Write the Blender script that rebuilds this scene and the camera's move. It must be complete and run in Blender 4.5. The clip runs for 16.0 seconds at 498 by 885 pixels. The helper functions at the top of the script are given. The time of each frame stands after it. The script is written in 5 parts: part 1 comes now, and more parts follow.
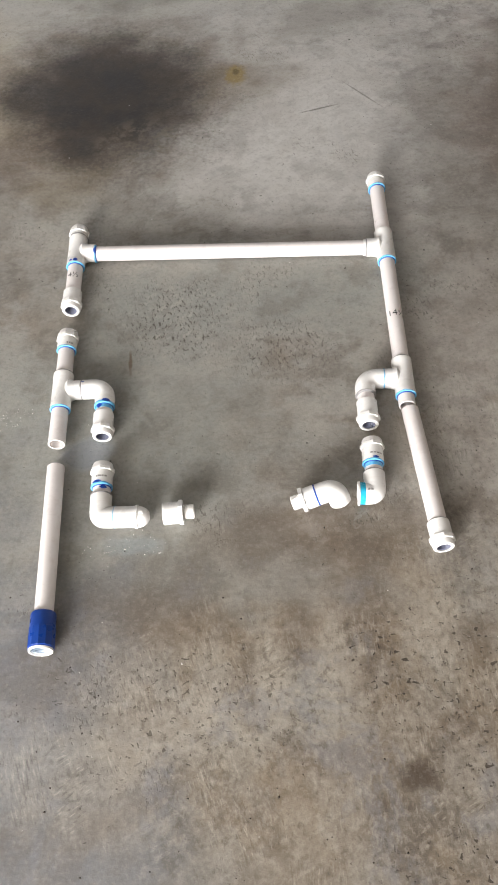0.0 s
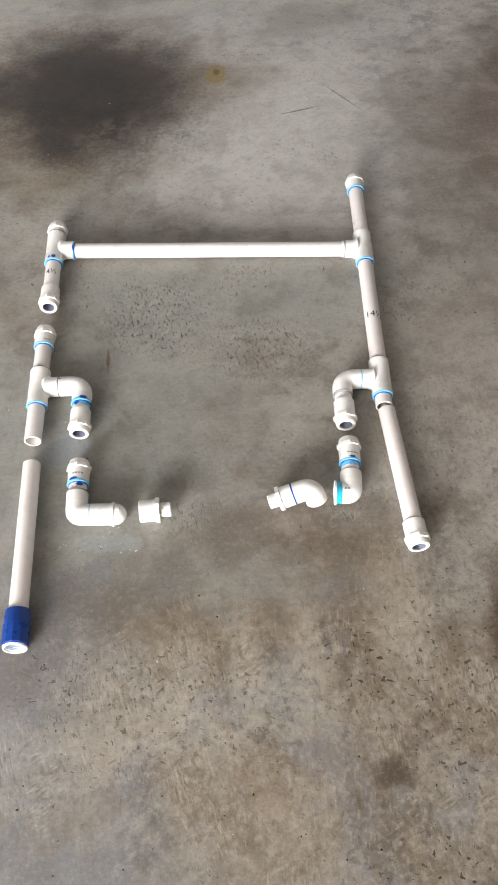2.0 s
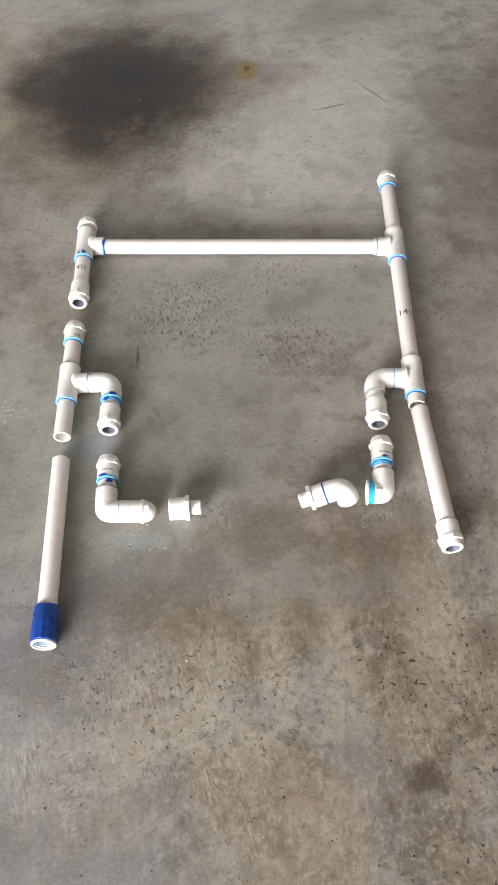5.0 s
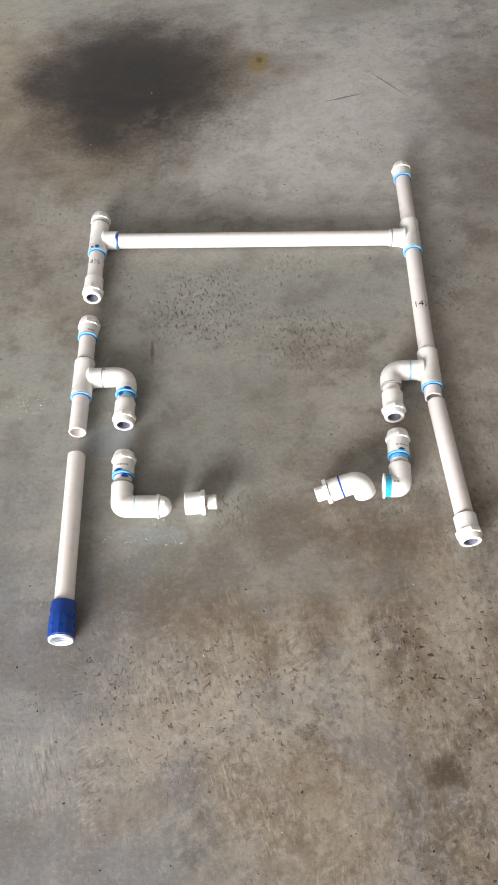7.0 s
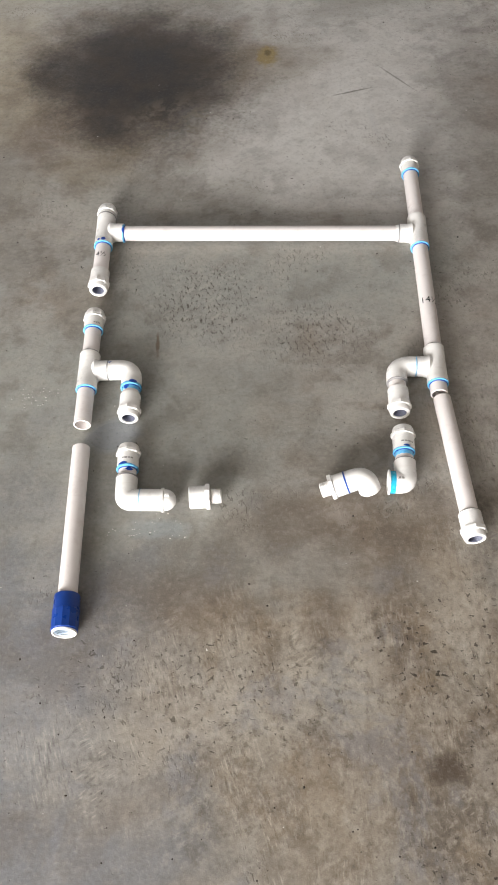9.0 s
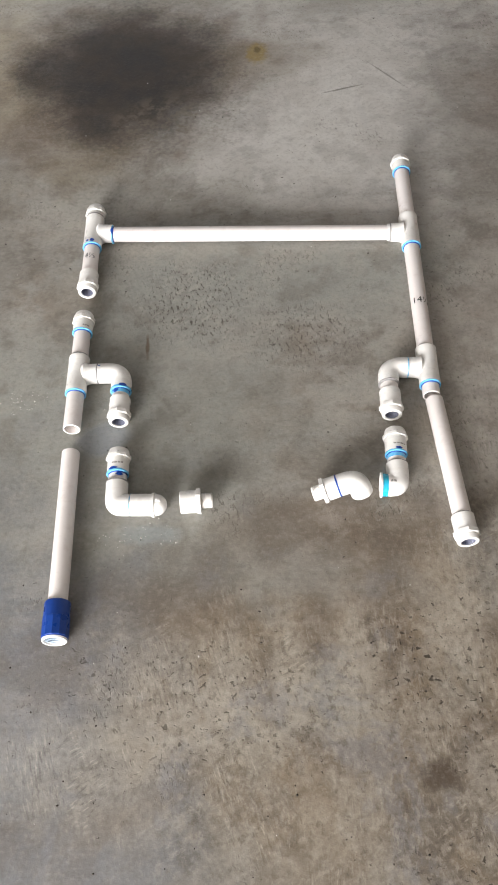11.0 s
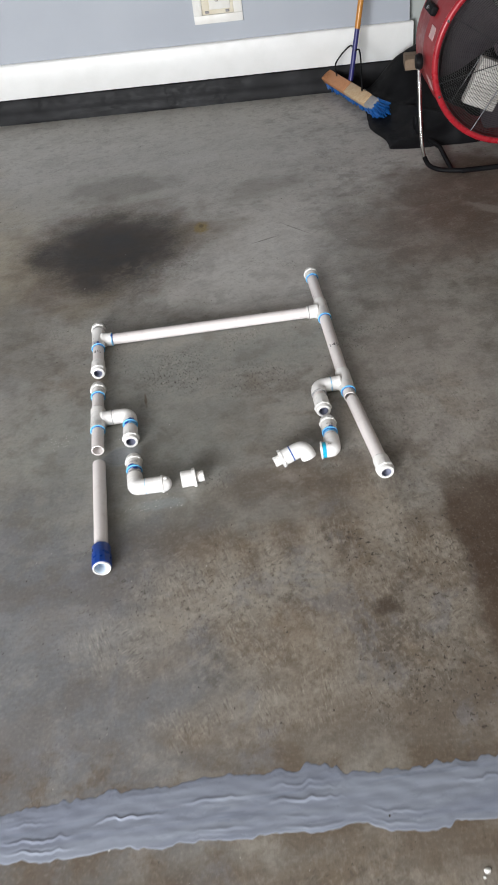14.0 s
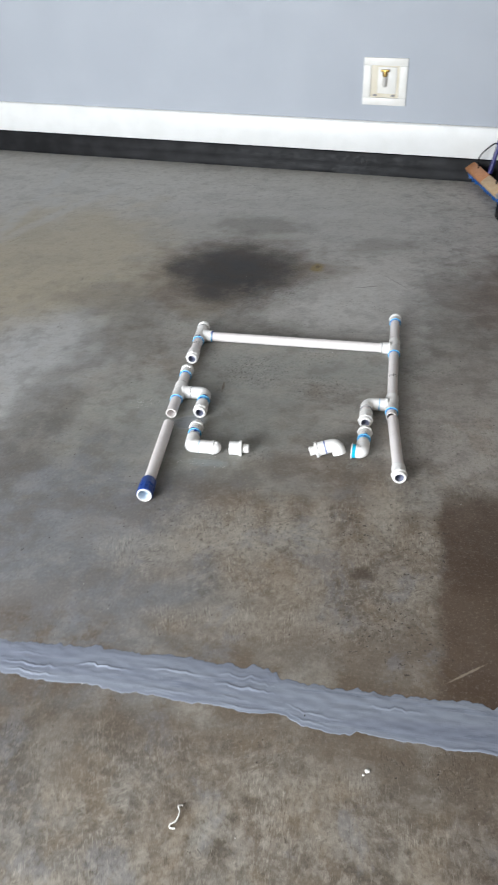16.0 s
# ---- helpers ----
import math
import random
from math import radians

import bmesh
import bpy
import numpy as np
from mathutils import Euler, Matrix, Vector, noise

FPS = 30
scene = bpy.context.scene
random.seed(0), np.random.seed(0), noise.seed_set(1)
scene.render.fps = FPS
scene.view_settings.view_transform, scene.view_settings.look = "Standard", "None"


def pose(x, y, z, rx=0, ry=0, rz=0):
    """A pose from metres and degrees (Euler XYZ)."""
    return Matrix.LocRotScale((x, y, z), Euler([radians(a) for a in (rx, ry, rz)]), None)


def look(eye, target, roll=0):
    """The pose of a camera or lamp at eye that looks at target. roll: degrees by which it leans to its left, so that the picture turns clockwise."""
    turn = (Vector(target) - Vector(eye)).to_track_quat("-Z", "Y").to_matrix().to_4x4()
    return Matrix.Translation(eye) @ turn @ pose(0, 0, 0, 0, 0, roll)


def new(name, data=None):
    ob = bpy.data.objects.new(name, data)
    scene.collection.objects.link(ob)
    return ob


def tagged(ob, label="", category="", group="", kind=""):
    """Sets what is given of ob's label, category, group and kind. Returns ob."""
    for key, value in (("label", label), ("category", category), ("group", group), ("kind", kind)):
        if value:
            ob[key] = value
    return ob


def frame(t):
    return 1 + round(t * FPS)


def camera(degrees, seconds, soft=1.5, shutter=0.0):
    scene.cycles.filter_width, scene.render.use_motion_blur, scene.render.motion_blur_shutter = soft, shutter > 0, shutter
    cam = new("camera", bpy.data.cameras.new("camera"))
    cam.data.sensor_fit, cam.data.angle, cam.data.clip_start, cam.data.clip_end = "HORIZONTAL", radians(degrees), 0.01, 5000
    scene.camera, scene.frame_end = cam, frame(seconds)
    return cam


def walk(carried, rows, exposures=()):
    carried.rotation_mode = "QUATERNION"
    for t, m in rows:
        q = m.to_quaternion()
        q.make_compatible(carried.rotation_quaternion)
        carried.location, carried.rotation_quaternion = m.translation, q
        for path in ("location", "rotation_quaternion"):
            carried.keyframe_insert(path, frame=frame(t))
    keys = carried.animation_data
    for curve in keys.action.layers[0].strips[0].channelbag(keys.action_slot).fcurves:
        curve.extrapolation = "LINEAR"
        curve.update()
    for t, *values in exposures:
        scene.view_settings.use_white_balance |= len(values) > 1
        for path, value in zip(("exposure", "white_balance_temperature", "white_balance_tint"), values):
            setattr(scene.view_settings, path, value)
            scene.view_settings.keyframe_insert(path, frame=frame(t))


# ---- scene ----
cam = camera(32.4, 16.0, soft=1.8, shutter=0.3)
PATH = [
    (0, (0.477, -1.642, 1.585), (0.398, -0.527, -0.073), -4.2),
    (0.5, (0.48, -1.644, 1.581), (0.401, -0.526, -0.075), -3.9),
    (1, (0.478, -1.642, 1.58), (0.414, -0.533, -0.083), -3.2),
    (1.5, (0.473, -1.642, 1.585), (0.447, -0.533, -0.08), -1.4),
    (2, (0.473, -1.651, 1.582), (0.451, -0.53, -0.074), -1.2),
    (2.5, (0.46, -1.644, 1.581), (0.432, -0.537, -0.084), -1.5),
    (3, (0.47, -1.64, 1.572), (0.448, -0.54, -0.098), -1.8),
    (3.5, (0.456, -1.637, 1.576), (0.436, -0.521, -0.084), -1.1),
    (4, (0.449, -1.642, 1.569), (0.425, -0.521, -0.088), -0.8),
    (4.5, (0.446, -1.646, 1.565), (0.402, -0.522, -0.089), -1.3),
    (7, (0.442, -1.64, 1.556), (0.345, -0.531, -0.105), -4.2),
    (7.5, (0.436, -1.648, 1.555), (0.339, -0.54, -0.108), -4.0),
    (8, (0.431, -1.643, 1.555), (0.33, -0.545, -0.113), -3.6),
    (10.5, (0.442, -1.629, 1.552), (0.345, -0.531, -0.118), -4.0),
    (11, (0.443, -1.613, 1.552), (0.353, -0.526, -0.125), -3.8),
    (11.5, (0.443, -1.609, 1.554), (0.37, -0.514, -0.119), -3.2),
    (12, (0.442, -1.615, 1.558), (0.394, -0.507, -0.106), -3.1),
    (12.2, (0.462, -1.605, 1.583), (0.426, -0.499, -0.084), -3.6),
    (12.5, (0.442, -1.662, 1.575), (0.423, -0.453, -0.018), -3.1),
    (12.8, (0.467, -1.776, 1.61), (0.415, -0.473, 0.094), -4.4),
    (13, (0.469, -1.924, 1.606), (0.394, -0.575, 0.131), -4.4),
    (13.2, (0.51, -2.099, 1.634), (0.386, -0.649, 0.263), -5.6),
    (13.3, (0.517, -2.185, 1.649), (0.381, -0.706, 0.31), -6.3),
    (13.5, (0.524, -2.3, 1.685), (0.385, -0.789, 0.382), -7.2),
    (13.8, (0.461, -2.462, 1.665), (0.431, -0.92, 0.391), -7.3),
    (14, (0.445, -2.566, 1.677), (0.433, -1.051, 0.372), -8.1),
    (14.2, (0.413, -2.652, 1.699), (0.419, -1.103, 0.433), -6.4),
    (14.5, (0.444, -2.785, 1.69), (0.412, -1.211, 0.457), -5.7),
    (14.8, (0.497, -2.933, 1.698), (0.392, -1.319, 0.522), -2.8),
    (15, (0.545, -3.0, 1.699), (0.375, -1.39, 0.525), -4.1),
    (15.2, (0.581, -3.011, 1.7), (0.354, -1.415, 0.516), -4.8),
    (15.5, (0.656, -2.991, 1.697), (0.438, -1.373, 0.541), -1.7),
    (15.8, (0.703, -3.03, 1.688), (0.455, -1.406, 0.547), -1.9),
    (16, (0.741, -3.082, 1.7), (0.429, -1.472, 0.554), -1.4),
]
walk(cam, [(t, look(eye, target, roll)) for t, eye, target, roll in PATH],
     exposures=[(0, 0.97, 6550, 10), (11.0, 0.87, 6550, 10), (12.8, 0.80, 6500, 10), (13.1, 0.44, 6430, 10), (13.5, 0.09, 6300, 9), (14.0, 0.36, 6230, 9), (14.5, 0.42, 6150, 8), (16.0, 0.48, 6000, 7)])

# ---- world and light ----
world = bpy.data.worlds.new("world")
scene.world = world
world.use_nodes = True
wn = world.node_tree
sky = wn.nodes.new("ShaderNodeTexSky")
sky.sky_type, sky.sun_disc = "NISHITA", False
sky.sun_elevation, sky.sun_rotation = radians(48), radians(20)
wn.links.new(sky.outputs[0], wn.nodes["Background"].inputs["Color"])
wn.nodes["Background"].inputs["Strength"].default_value = 0.12

# The garage: u runs along its back wall, v points back through that wall.
GARAGE = Matrix.Translation((0, 2.352, 0)) @ Matrix.Rotation(radians(-5.7), 4, "Z")
DOOR_V, CEIL, LEFT_U, RIGHT_U = -7.6, 2.75, -3.9, 3.2
# unseen door opening, its width set to give the shadows definition
OPEN_A, OPEN_B, OPEN_H = -2.5, 0.1, 2.45

sun_data = bpy.data.lights.new("sun", "SUN")
sun_data.energy, sun_data.angle, sun_data.color = 2.5, radians(0.6), (1.0, 0.95, 0.88)
sun = new("sun", sun_data)
sun.matrix_world = look((0, 0, 10), (-2.2, -6.2, 0))

# area lamp added in the door opening, standing in for the sky's light
door_light = bpy.data.lights.new("door_daylight", "AREA")
door_light.shape, door_light.size, door_light.size_y = "RECTANGLE", OPEN_B - OPEN_A - 0.1, OPEN_H - 0.15
door_light.energy, door_light.color = 410.0, (1.0, 0.985, 0.97)
lamp = new("door_daylight", door_light)
lamp.matrix_world = GARAGE @ look(((OPEN_A + OPEN_B) / 2, DOOR_V + 0.02, OPEN_H / 2 + 0.02), ((OPEN_A + OPEN_B) / 2, 0, OPEN_H / 2 - 0.6))


# ---- materials ----
class Nodes:
    """Shortcuts for a node tree whose coordinates are the object's own, in metres."""

    def __init__(self, name, rough=0.5, metal=0.0, spec=0.5):
        self.mat = bpy.data.materials.new(name)
        self.mat.use_nodes = True
        self.t = self.mat.node_tree
        self.b = self.t.nodes["Principled BSDF"]
        self.b.inputs["Roughness"].default_value = rough
        self.b.inputs["Metallic"].default_value = metal
        self.b.inputs["Specular IOR Level"].default_value = spec
        self.co = self.t.nodes.new("ShaderNodeTexCoord").outputs["Object"]

    def put(self, sock, v):
        if hasattr(v, "is_output"):
            self.t.links.new(v, sock)
        elif isinstance(v, (tuple, list)):
            sock.default_value = (*v, 1.0)[:4] if len(sock.default_value) == 4 else v
        else:
            sock.default_value = v

    def noise(self, scale, detail=4, rough=0.55, warp=0.0, vec=None):
        n = self.t.nodes.new("ShaderNodeTexNoise")
        self.put(n.inputs["Vector"], vec if vec is not None else self.co)
        for k, v in (("Scale", scale), ("Detail", detail), ("Roughness", rough), ("Distortion", warp)):
            n.inputs[k].default_value = v
        return n.outputs["Fac"]

    def squeeze(self, loc=(0, 0, 0), turn=0.0, scale=(1, 1, 1)):
        """Coordinates moved so that loc is the origin, turned, and divided by scale."""
        a = self.t.nodes.new("ShaderNodeMapping")
        a.vector_type = "TEXTURE"
        a.inputs["Location"].default_value = loc
        a.inputs["Rotation"].default_value = (0, 0, radians(turn))
        a.inputs["Scale"].default_value = scale
        self.t.links.new(self.co, a.inputs["Vector"])
        return a.outputs[0]

    def step(self, v, lo, hi, a=0.0, b=1.0):
        n = self.t.nodes.new("ShaderNodeMapRange")
        n.interpolation_type = "SMOOTHSTEP"
        self.put(n.inputs["Value"], v)
        for k, x in (("From Min", lo), ("From Max", hi), ("To Min", a), ("To Max", b)):
            n.inputs[k].default_value = x
        return n.outputs[0]

    def math(self, op, a, b=0.0):
        n = self.t.nodes.new("ShaderNodeMath")
        n.operation = op
        self.put(n.inputs[0], a)
        self.put(n.inputs[1], b)
        return n.outputs[0]

    def mix(self, f, a, b, how="MIX"):
        n = self.t.nodes.new("ShaderNodeMix")
        n.data_type, n.blend_type = "RGBA", how
        self.put(n.inputs[0], f)
        self.put(n.inputs[6], a)
        self.put(n.inputs[7], b)
        return n.outputs[2]

    def blob(self, x, y, rx, ry, turn=0.0, soft=0.5, ragged=0.5, grain=4.0):
        """A stain: 1 inside, fading to 0 round a ragged edge."""
        grain = min((5, 8, 12, 25, 45), key=lambda g: abs(g - grain))
        ragged = min((0.4, 0.65, 0.85), key=lambda g: abs(g - ragged))
        v = self.squeeze((x, y, 0), turn, (rx, ry, 1))
        n = self.t.nodes.new("ShaderNodeVectorMath")
        n.operation = "LENGTH"
        self.t.links.new(v, n.inputs[0])
        d = self.math("ADD", n.outputs["Value"], self.math("MULTIPLY", self.math("SUBTRACT", self.noise(grain, 5, 0.6), 0.5), ragged * 2))
        return self.step(d, 1 + soft / 2, 1 - soft / 2)

    def xyz(self):
        n = self.t.nodes.new("ShaderNodeSeparateXYZ")
        self.t.links.new(self.co, n.inputs[0])
        return n.outputs

    def attribute(self, name):
        n = self.t.nodes.new("ShaderNodeAttribute")
        n.attribute_name = name
        return n.outputs["Color"], n.outputs["Alpha"]

    def bump(self, h, strength, distance=0.002):
        n = self.t.nodes.new("ShaderNodeBump")
        n.inputs["Strength"].default_value = strength
        n.inputs["Distance"].default_value = distance
        self.put(n.inputs["Height"], h)
        self.t.links.new(n.outputs[0], self.b.inputs["Normal"])

    def done(self, colour, rough=None):
        self.put(self.b.inputs["Base Color"], colour)
        if rough is not None:
            self.put(self.b.inputs["Roughness"], rough)
        return self.mat


def concrete():
    """Old garage slab: trowelled grey with scuffs, brown grime, oil and pits."""
    m = Nodes("concrete", 0.55, spec=0.33)
    x, y, z = m.xyz()
    stain, stain_lift_amount = m.attribute("stain")
    wear, sandy = m.attribute("wear")
    split = m.t.nodes.new("ShaderNodeSeparateColor")
    m.t.links.new(wear, split.inputs[0])
    scuffed, gouged, pocked = split.outputs
    big, mid = m.noise(1.6, 5, 0.6), m.noise(7, 8, 0.66)
    small, fine = m.noise(24, 8, 0.7), m.noise(110, 5, 0.7)

    def lay(c, mask, amount, colour):
        return m.mix(m.math("MULTIPLY", mask, amount), c, colour)

    c = m.mix(m.step(big, 0.35, 0.65), (0.315, 0.295, 0.265), (0.40, 0.38, 0.345))
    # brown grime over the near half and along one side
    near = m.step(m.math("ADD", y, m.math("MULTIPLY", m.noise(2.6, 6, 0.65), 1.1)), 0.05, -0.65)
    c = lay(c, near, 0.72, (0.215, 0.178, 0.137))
    tone = m.noise(3.2, 7, 0.66, 0.0, m.squeeze((1.7, 0.6, 0), 0, (1.2, 1, 1)))
    c = lay(c, m.step(tone, 0.50, 0.60), 0.5, (0.39, 0.38, 0.34))
    c = lay(c, m.step(tone, 0.50, 0.39), 0.6, (0.215, 0.165, 0.12))
    side = m.step(m.math("ADD", x, m.math("MULTIPLY", m.noise(3, 5), 0.6)), 1.05, 1.5)
    c = lay(c, side, 0.18, (0.225, 0.185, 0.155))
    # far floor painted paler, making up for missing daylight and sheen back there
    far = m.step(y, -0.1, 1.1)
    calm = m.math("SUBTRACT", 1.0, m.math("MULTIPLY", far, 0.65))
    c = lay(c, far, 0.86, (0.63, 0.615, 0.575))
    # broad stains, cleaned patches and painted lifts of the far floor, under all the finer wear
    c = m.mix(stain_lift_amount, c, stain)
    # cloudy wear at three sizes
    c = lay(c, m.math("MULTIPLY", m.step(mid, 0.50, 0.61), calm), 0.45, (0.44, 0.41, 0.365))
    c = lay(c, m.math("MULTIPLY", m.step(mid, 0.50, 0.38), calm), 0.55, (0.17, 0.145, 0.12))
    lower = m.math("ADD", m.math("MULTIPLY", m.math("MULTIPLY", near, sandy), 0.70), 0.28)
    c = lay(c, m.step(small, 0.51, 0.62), m.math("MULTIPLY", lower, 0.7), (0.47, 0.425, 0.36))
    c = lay(c, m.step(small, 0.49, 0.38), m.math("MULTIPLY", lower, 0.95), (0.115, 0.095, 0.072))
    # trowel drag: across the slab far off, down it nearer
    far_drag = m.noise(26, 6, 0.68, 0.0, m.squeeze((0, 0, 0), 4, (2.6, 1, 1)))
    off = m.math("SUBTRACT", 1.0, near)
    c = lay(c, m.math("MULTIPLY", m.step(far_drag, 0.53, 0.70), off), 0.30, (0.47, 0.45, 0.41))
    c = lay(c, m.math("MULTIPLY", m.step(far_drag, 0.47, 0.32), off), 0.18, (0.19, 0.175, 0.15))
    fibre = m.noise(62, 6, 0.68, 0.35, m.squeeze((0, 0, 0), 11, (1, 1.7, 1)))
    cross = m.noise(58, 6, 0.68, 0.35, m.squeeze((4, 2, 0), -52, (1, 1.5, 1)))
    fibre = m.mix(m.step(m.noise(3.7, 3), 0.46, 0.54), fibre, cross)
    patch = m.step(m.noise(5.0, 6, 0.66, 0.3, m.squeeze((3, 1, 0), 8, (1, 1.4, 1))), 0.49, 0.58)
    near_patch = m.math("MULTIPLY", m.math("MULTIPLY", patch, near), sandy)
    near_patch = m.math("MAXIMUM", near_patch, m.math("MULTIPLY", scuffed, 0.9))
    c = lay(c, near_patch, 0.55, (0.46, 0.41, 0.34))
    c = lay(c, m.math("MULTIPLY", m.step(fibre, 0.51, 0.62), near_patch), 0.50, (0.55, 0.50, 0.42))
    c = lay(c, m.math("MULTIPLY", m.step(fibre, 0.48, 0.37), near_patch), 0.55, (0.15, 0.12, 0.092))
    # long scrape marks, in two directions that take turns
    drag_a = m.noise(210, 4, 0.62, 0.25, m.squeeze((0.3, 0, 0), 20, (1, 6, 1)))
    drag_b = m.noise(190, 4, 0.62, 0.25, m.squeeze((1.3, 2, 0), 3, (1, 5.5, 1)))
    drag_c = m.noise(170, 4, 0.62, 0.25, m.squeeze((2.3, 4, 0), -58, (1, 5, 1)))
    scrape = m.mix(m.step(m.math("ADD", x, m.math("MULTIPLY", m.noise(4.1, 3), 0.35)), 0.55, 0.68), drag_a, drag_b)
    scrape = m.mix(m.step(m.noise(5.3, 3, 0.5, 0.0, m.squeeze((7, 1, 0), 0, (1, 1, 1))), 0.54, 0.60), scrape, drag_c)
    marks = m.math("MULTIPLY", m.step(m.noise(8.5, 5, 0.62, 0.4, m.squeeze((2, 5, 0), 15, (1, 1.8, 1))), 0.45, 0.55), m.math("MAXIMUM", near_patch, m.math("MULTIPLY", sandy, 0.55)))
    c = lay(c, m.math("MULTIPLY", m.step(scrape, 0.54, 0.66), marks), 0.85, (0.66, 0.60, 0.51))
    c = lay(c, m.math("MULTIPLY", m.step(scrape, 0.46, 0.35), marks), 0.82, (0.10, 0.08, 0.06))
    # blackened, broken skin towards the side wall
    blot = m.noise(11, 9, 0.74, 0.0, m.squeeze((0, 0, 0), 10, (1.15, 1, 1)))
    worn = m.math("MULTIPLY", m.step(m.math("ADD", x, m.math("MULTIPLY", big, 0.3)), 0.78, 1.02), m.step(y, -1.2, -0.6))
    c = lay(c, m.math("MULTIPLY", m.step(blot, 0.47, 0.64), worn), 0.50, (0.15, 0.132, 0.115))
    c = lay(c, m.math("MULTIPLY", m.step(blot, 0.46, 0.36), worn), 0.55, (0.44, 0.41, 0.37))
    c = lay(c, m.math("MULTIPLY", m.blob(-0.62, -1.25, 0.5, 0.34, 0, 1.0, 0.8, 5), m.step(mid, 0.42, 0.58)), 0.55, (0.30, 0.315, 0.345))
    brown = m.noise(5.2, 7, 0.68, 0.5, m.squeeze((6, 3, 0), 24, (1.5, 1, 1)))
    c = lay(c, m.math("MULTIPLY", m.step(brown, 0.50, 0.60), near), 0.38, (0.170, 0.125, 0.085))
    c = lay(c, m.math("MULTIPLY", m.step(brown, 0.46, 0.37), near), 0.30, (0.46, 0.42, 0.35))
    c = lay(c, m.math("MULTIPLY", m.step(brown, 0.50, 0.62), off), 0.22, (0.22, 0.20, 0.175))
    c = m.mix(m.math("MULTIPLY", stain_lift_amount, 0.45), c, stain)
    # ochre and blue-grey tints, and a coarse sandy grain where the skin is gone
    tint = m.noise(6.5, 6, 0.66, 0.3, m.squeeze((9, 4, 0), 12, (1, 1.3, 1)))
    c = lay(c, m.math("MULTIPLY", m.step(tint, 0.52, 0.62), sandy), 0.30, (0.30, 0.225, 0.145))
    c = lay(c, m.math("MULTIPLY", m.step(tint, 0.46, 0.37), near), 0.36, (0.255, 0.262, 0.29))
    sand = m.noise(68, 4, 0.66, 0.25, m.squeeze((0, 0, 0), 14, (1, 1.5, 1)))
    c = lay(c, m.math("MULTIPLY", m.step(sand, 0.52, 0.63), sandy), 0.32, (0.50, 0.455, 0.385))
    c = lay(c, m.math("MULTIPLY", m.step(sand, 0.45, 0.34), sandy), 0.50, (0.105, 0.085, 0.066))
    # gouges in clusters, worn through to the dark aggregate
    g = m.noise(165, 5, 0.6, 0.3, m.squeeze((0, 0, 0), 14, (1, 2.4, 1)))
    gw = gouged
    gw = m.math("MAXIMUM", gw, m.math("MULTIPLY", m.step(m.noise(3.4, 5, 0.65), 0.56, 0.66), 0.6))
    gouge = m.math("MULTIPLY", m.step(g, 0.46, 0.37), gw)
    c = lay(c, gouge, 0.85, (0.07, 0.055, 0.042))
    g2 = m.noise(95, 4, 0.6, 0.8, m.squeeze((2, 0, 0), -40, (1, 3.2, 1)))
    c = lay(c, m.math("MULTIPLY", m.step(g2, 0.57, 0.64), gw), 0.5, (0.50, 0.475, 0.43))
    # brown rectangle beside the joint, and its twin nearer the fan
    wob = m.math("MULTIPLY", m.math("SUBTRACT", m.noise(9, 7, 0.7), 0.5), 0.13)
    dark = m.math("MULTIPLY", m.step(m.math("ADD", x, wob), 0.905, 0.955), m.step(m.math("ADD", y, wob), -0.80, -0.96))
    dark = m.math("MULTIPLY", m.math("MULTIPLY", dark, m.step(x, 2.9, 2.5)), m.step(y, -1.85, -1.70, 0.25, 1.0))
    c = lay(c, dark, 0.86, m.mix(m.step(tone, 0.4, 0.6), (0.082, 0.050, 0.032), (0.125, 0.085, 0.058)))
    by_joint = m.math("MULTIPLY", m.step(y, -1.48, -1.63), m.step(y, -1.98, -1.80))
    c = lay(c, m.math("MULTIPLY", by_joint, m.step(m.noise(6, 7, 0.7), 0.44, 0.6)), 0.7, (0.14, 0.10, 0.065))
    # oil
    rag = m.math("ADD", m.math("MULTIPLY", m.math("SUBTRACT", small, 0.5), 0.9), m.math("MULTIPLY", m.math("SUBTRACT", m.noise(75, 4, 0.65), 0.5), 1.0))
    core = m.blob(-0.035, 0.73, 0.27, 0.31, 20, 1.5, 0.4, 8)
    lobe = m.blob(-0.28, 0.74, 0.12, 0.15, 0, 1.1, 0.45, 9)
    oil = m.math("MAXIMUM", core, m.math("MULTIPLY", lobe, 0.75))
    oil = m.math("MAXIMUM", oil, m.math("MULTIPLY", m.blob(-0.10, 0.50, 0.13, 0.13, 0, 1.5, 0.4, 8), 0.8))
    oil = m.step(m.math("ADD", oil, m.math("MULTIPLY", rag, m.math("SUBTRACT", 1.15, oil))), 0.0, 1.0)
    c = lay(c, oil, 0.98, m.mix(m.step(mid, 0.35, 0.65), (0.010, 0.0065, 0.004), (0.036, 0.023, 0.012)))
    c = lay(c, m.math("MULTIPLY", m.blob(0.07, 0.50, 0.14, 0.10, 20, 0.9, 0.7, 14), m.step(small, 0.45, 0.6)), 0.5, (0.20, 0.165, 0.12))
    c = lay(c, m.blob(0.345, 0.815, 0.030, 0.048, 0, 0.9, 0.8, 40), 0.8, (0.30, 0.21, 0.05))
    c = lay(c, m.blob(0.345, 0.83, 0.010, 0.016, 0, 0.8, 0.6, 60), 0.8, (0.12, 0.08, 0.02))
    spot = m.blob(0.705, -1.285, 0.034, 0.028, 30, 0.9, 0.9, 26)
    c = lay(c, spot, 0.8, (0.085, 0.062, 0.045))
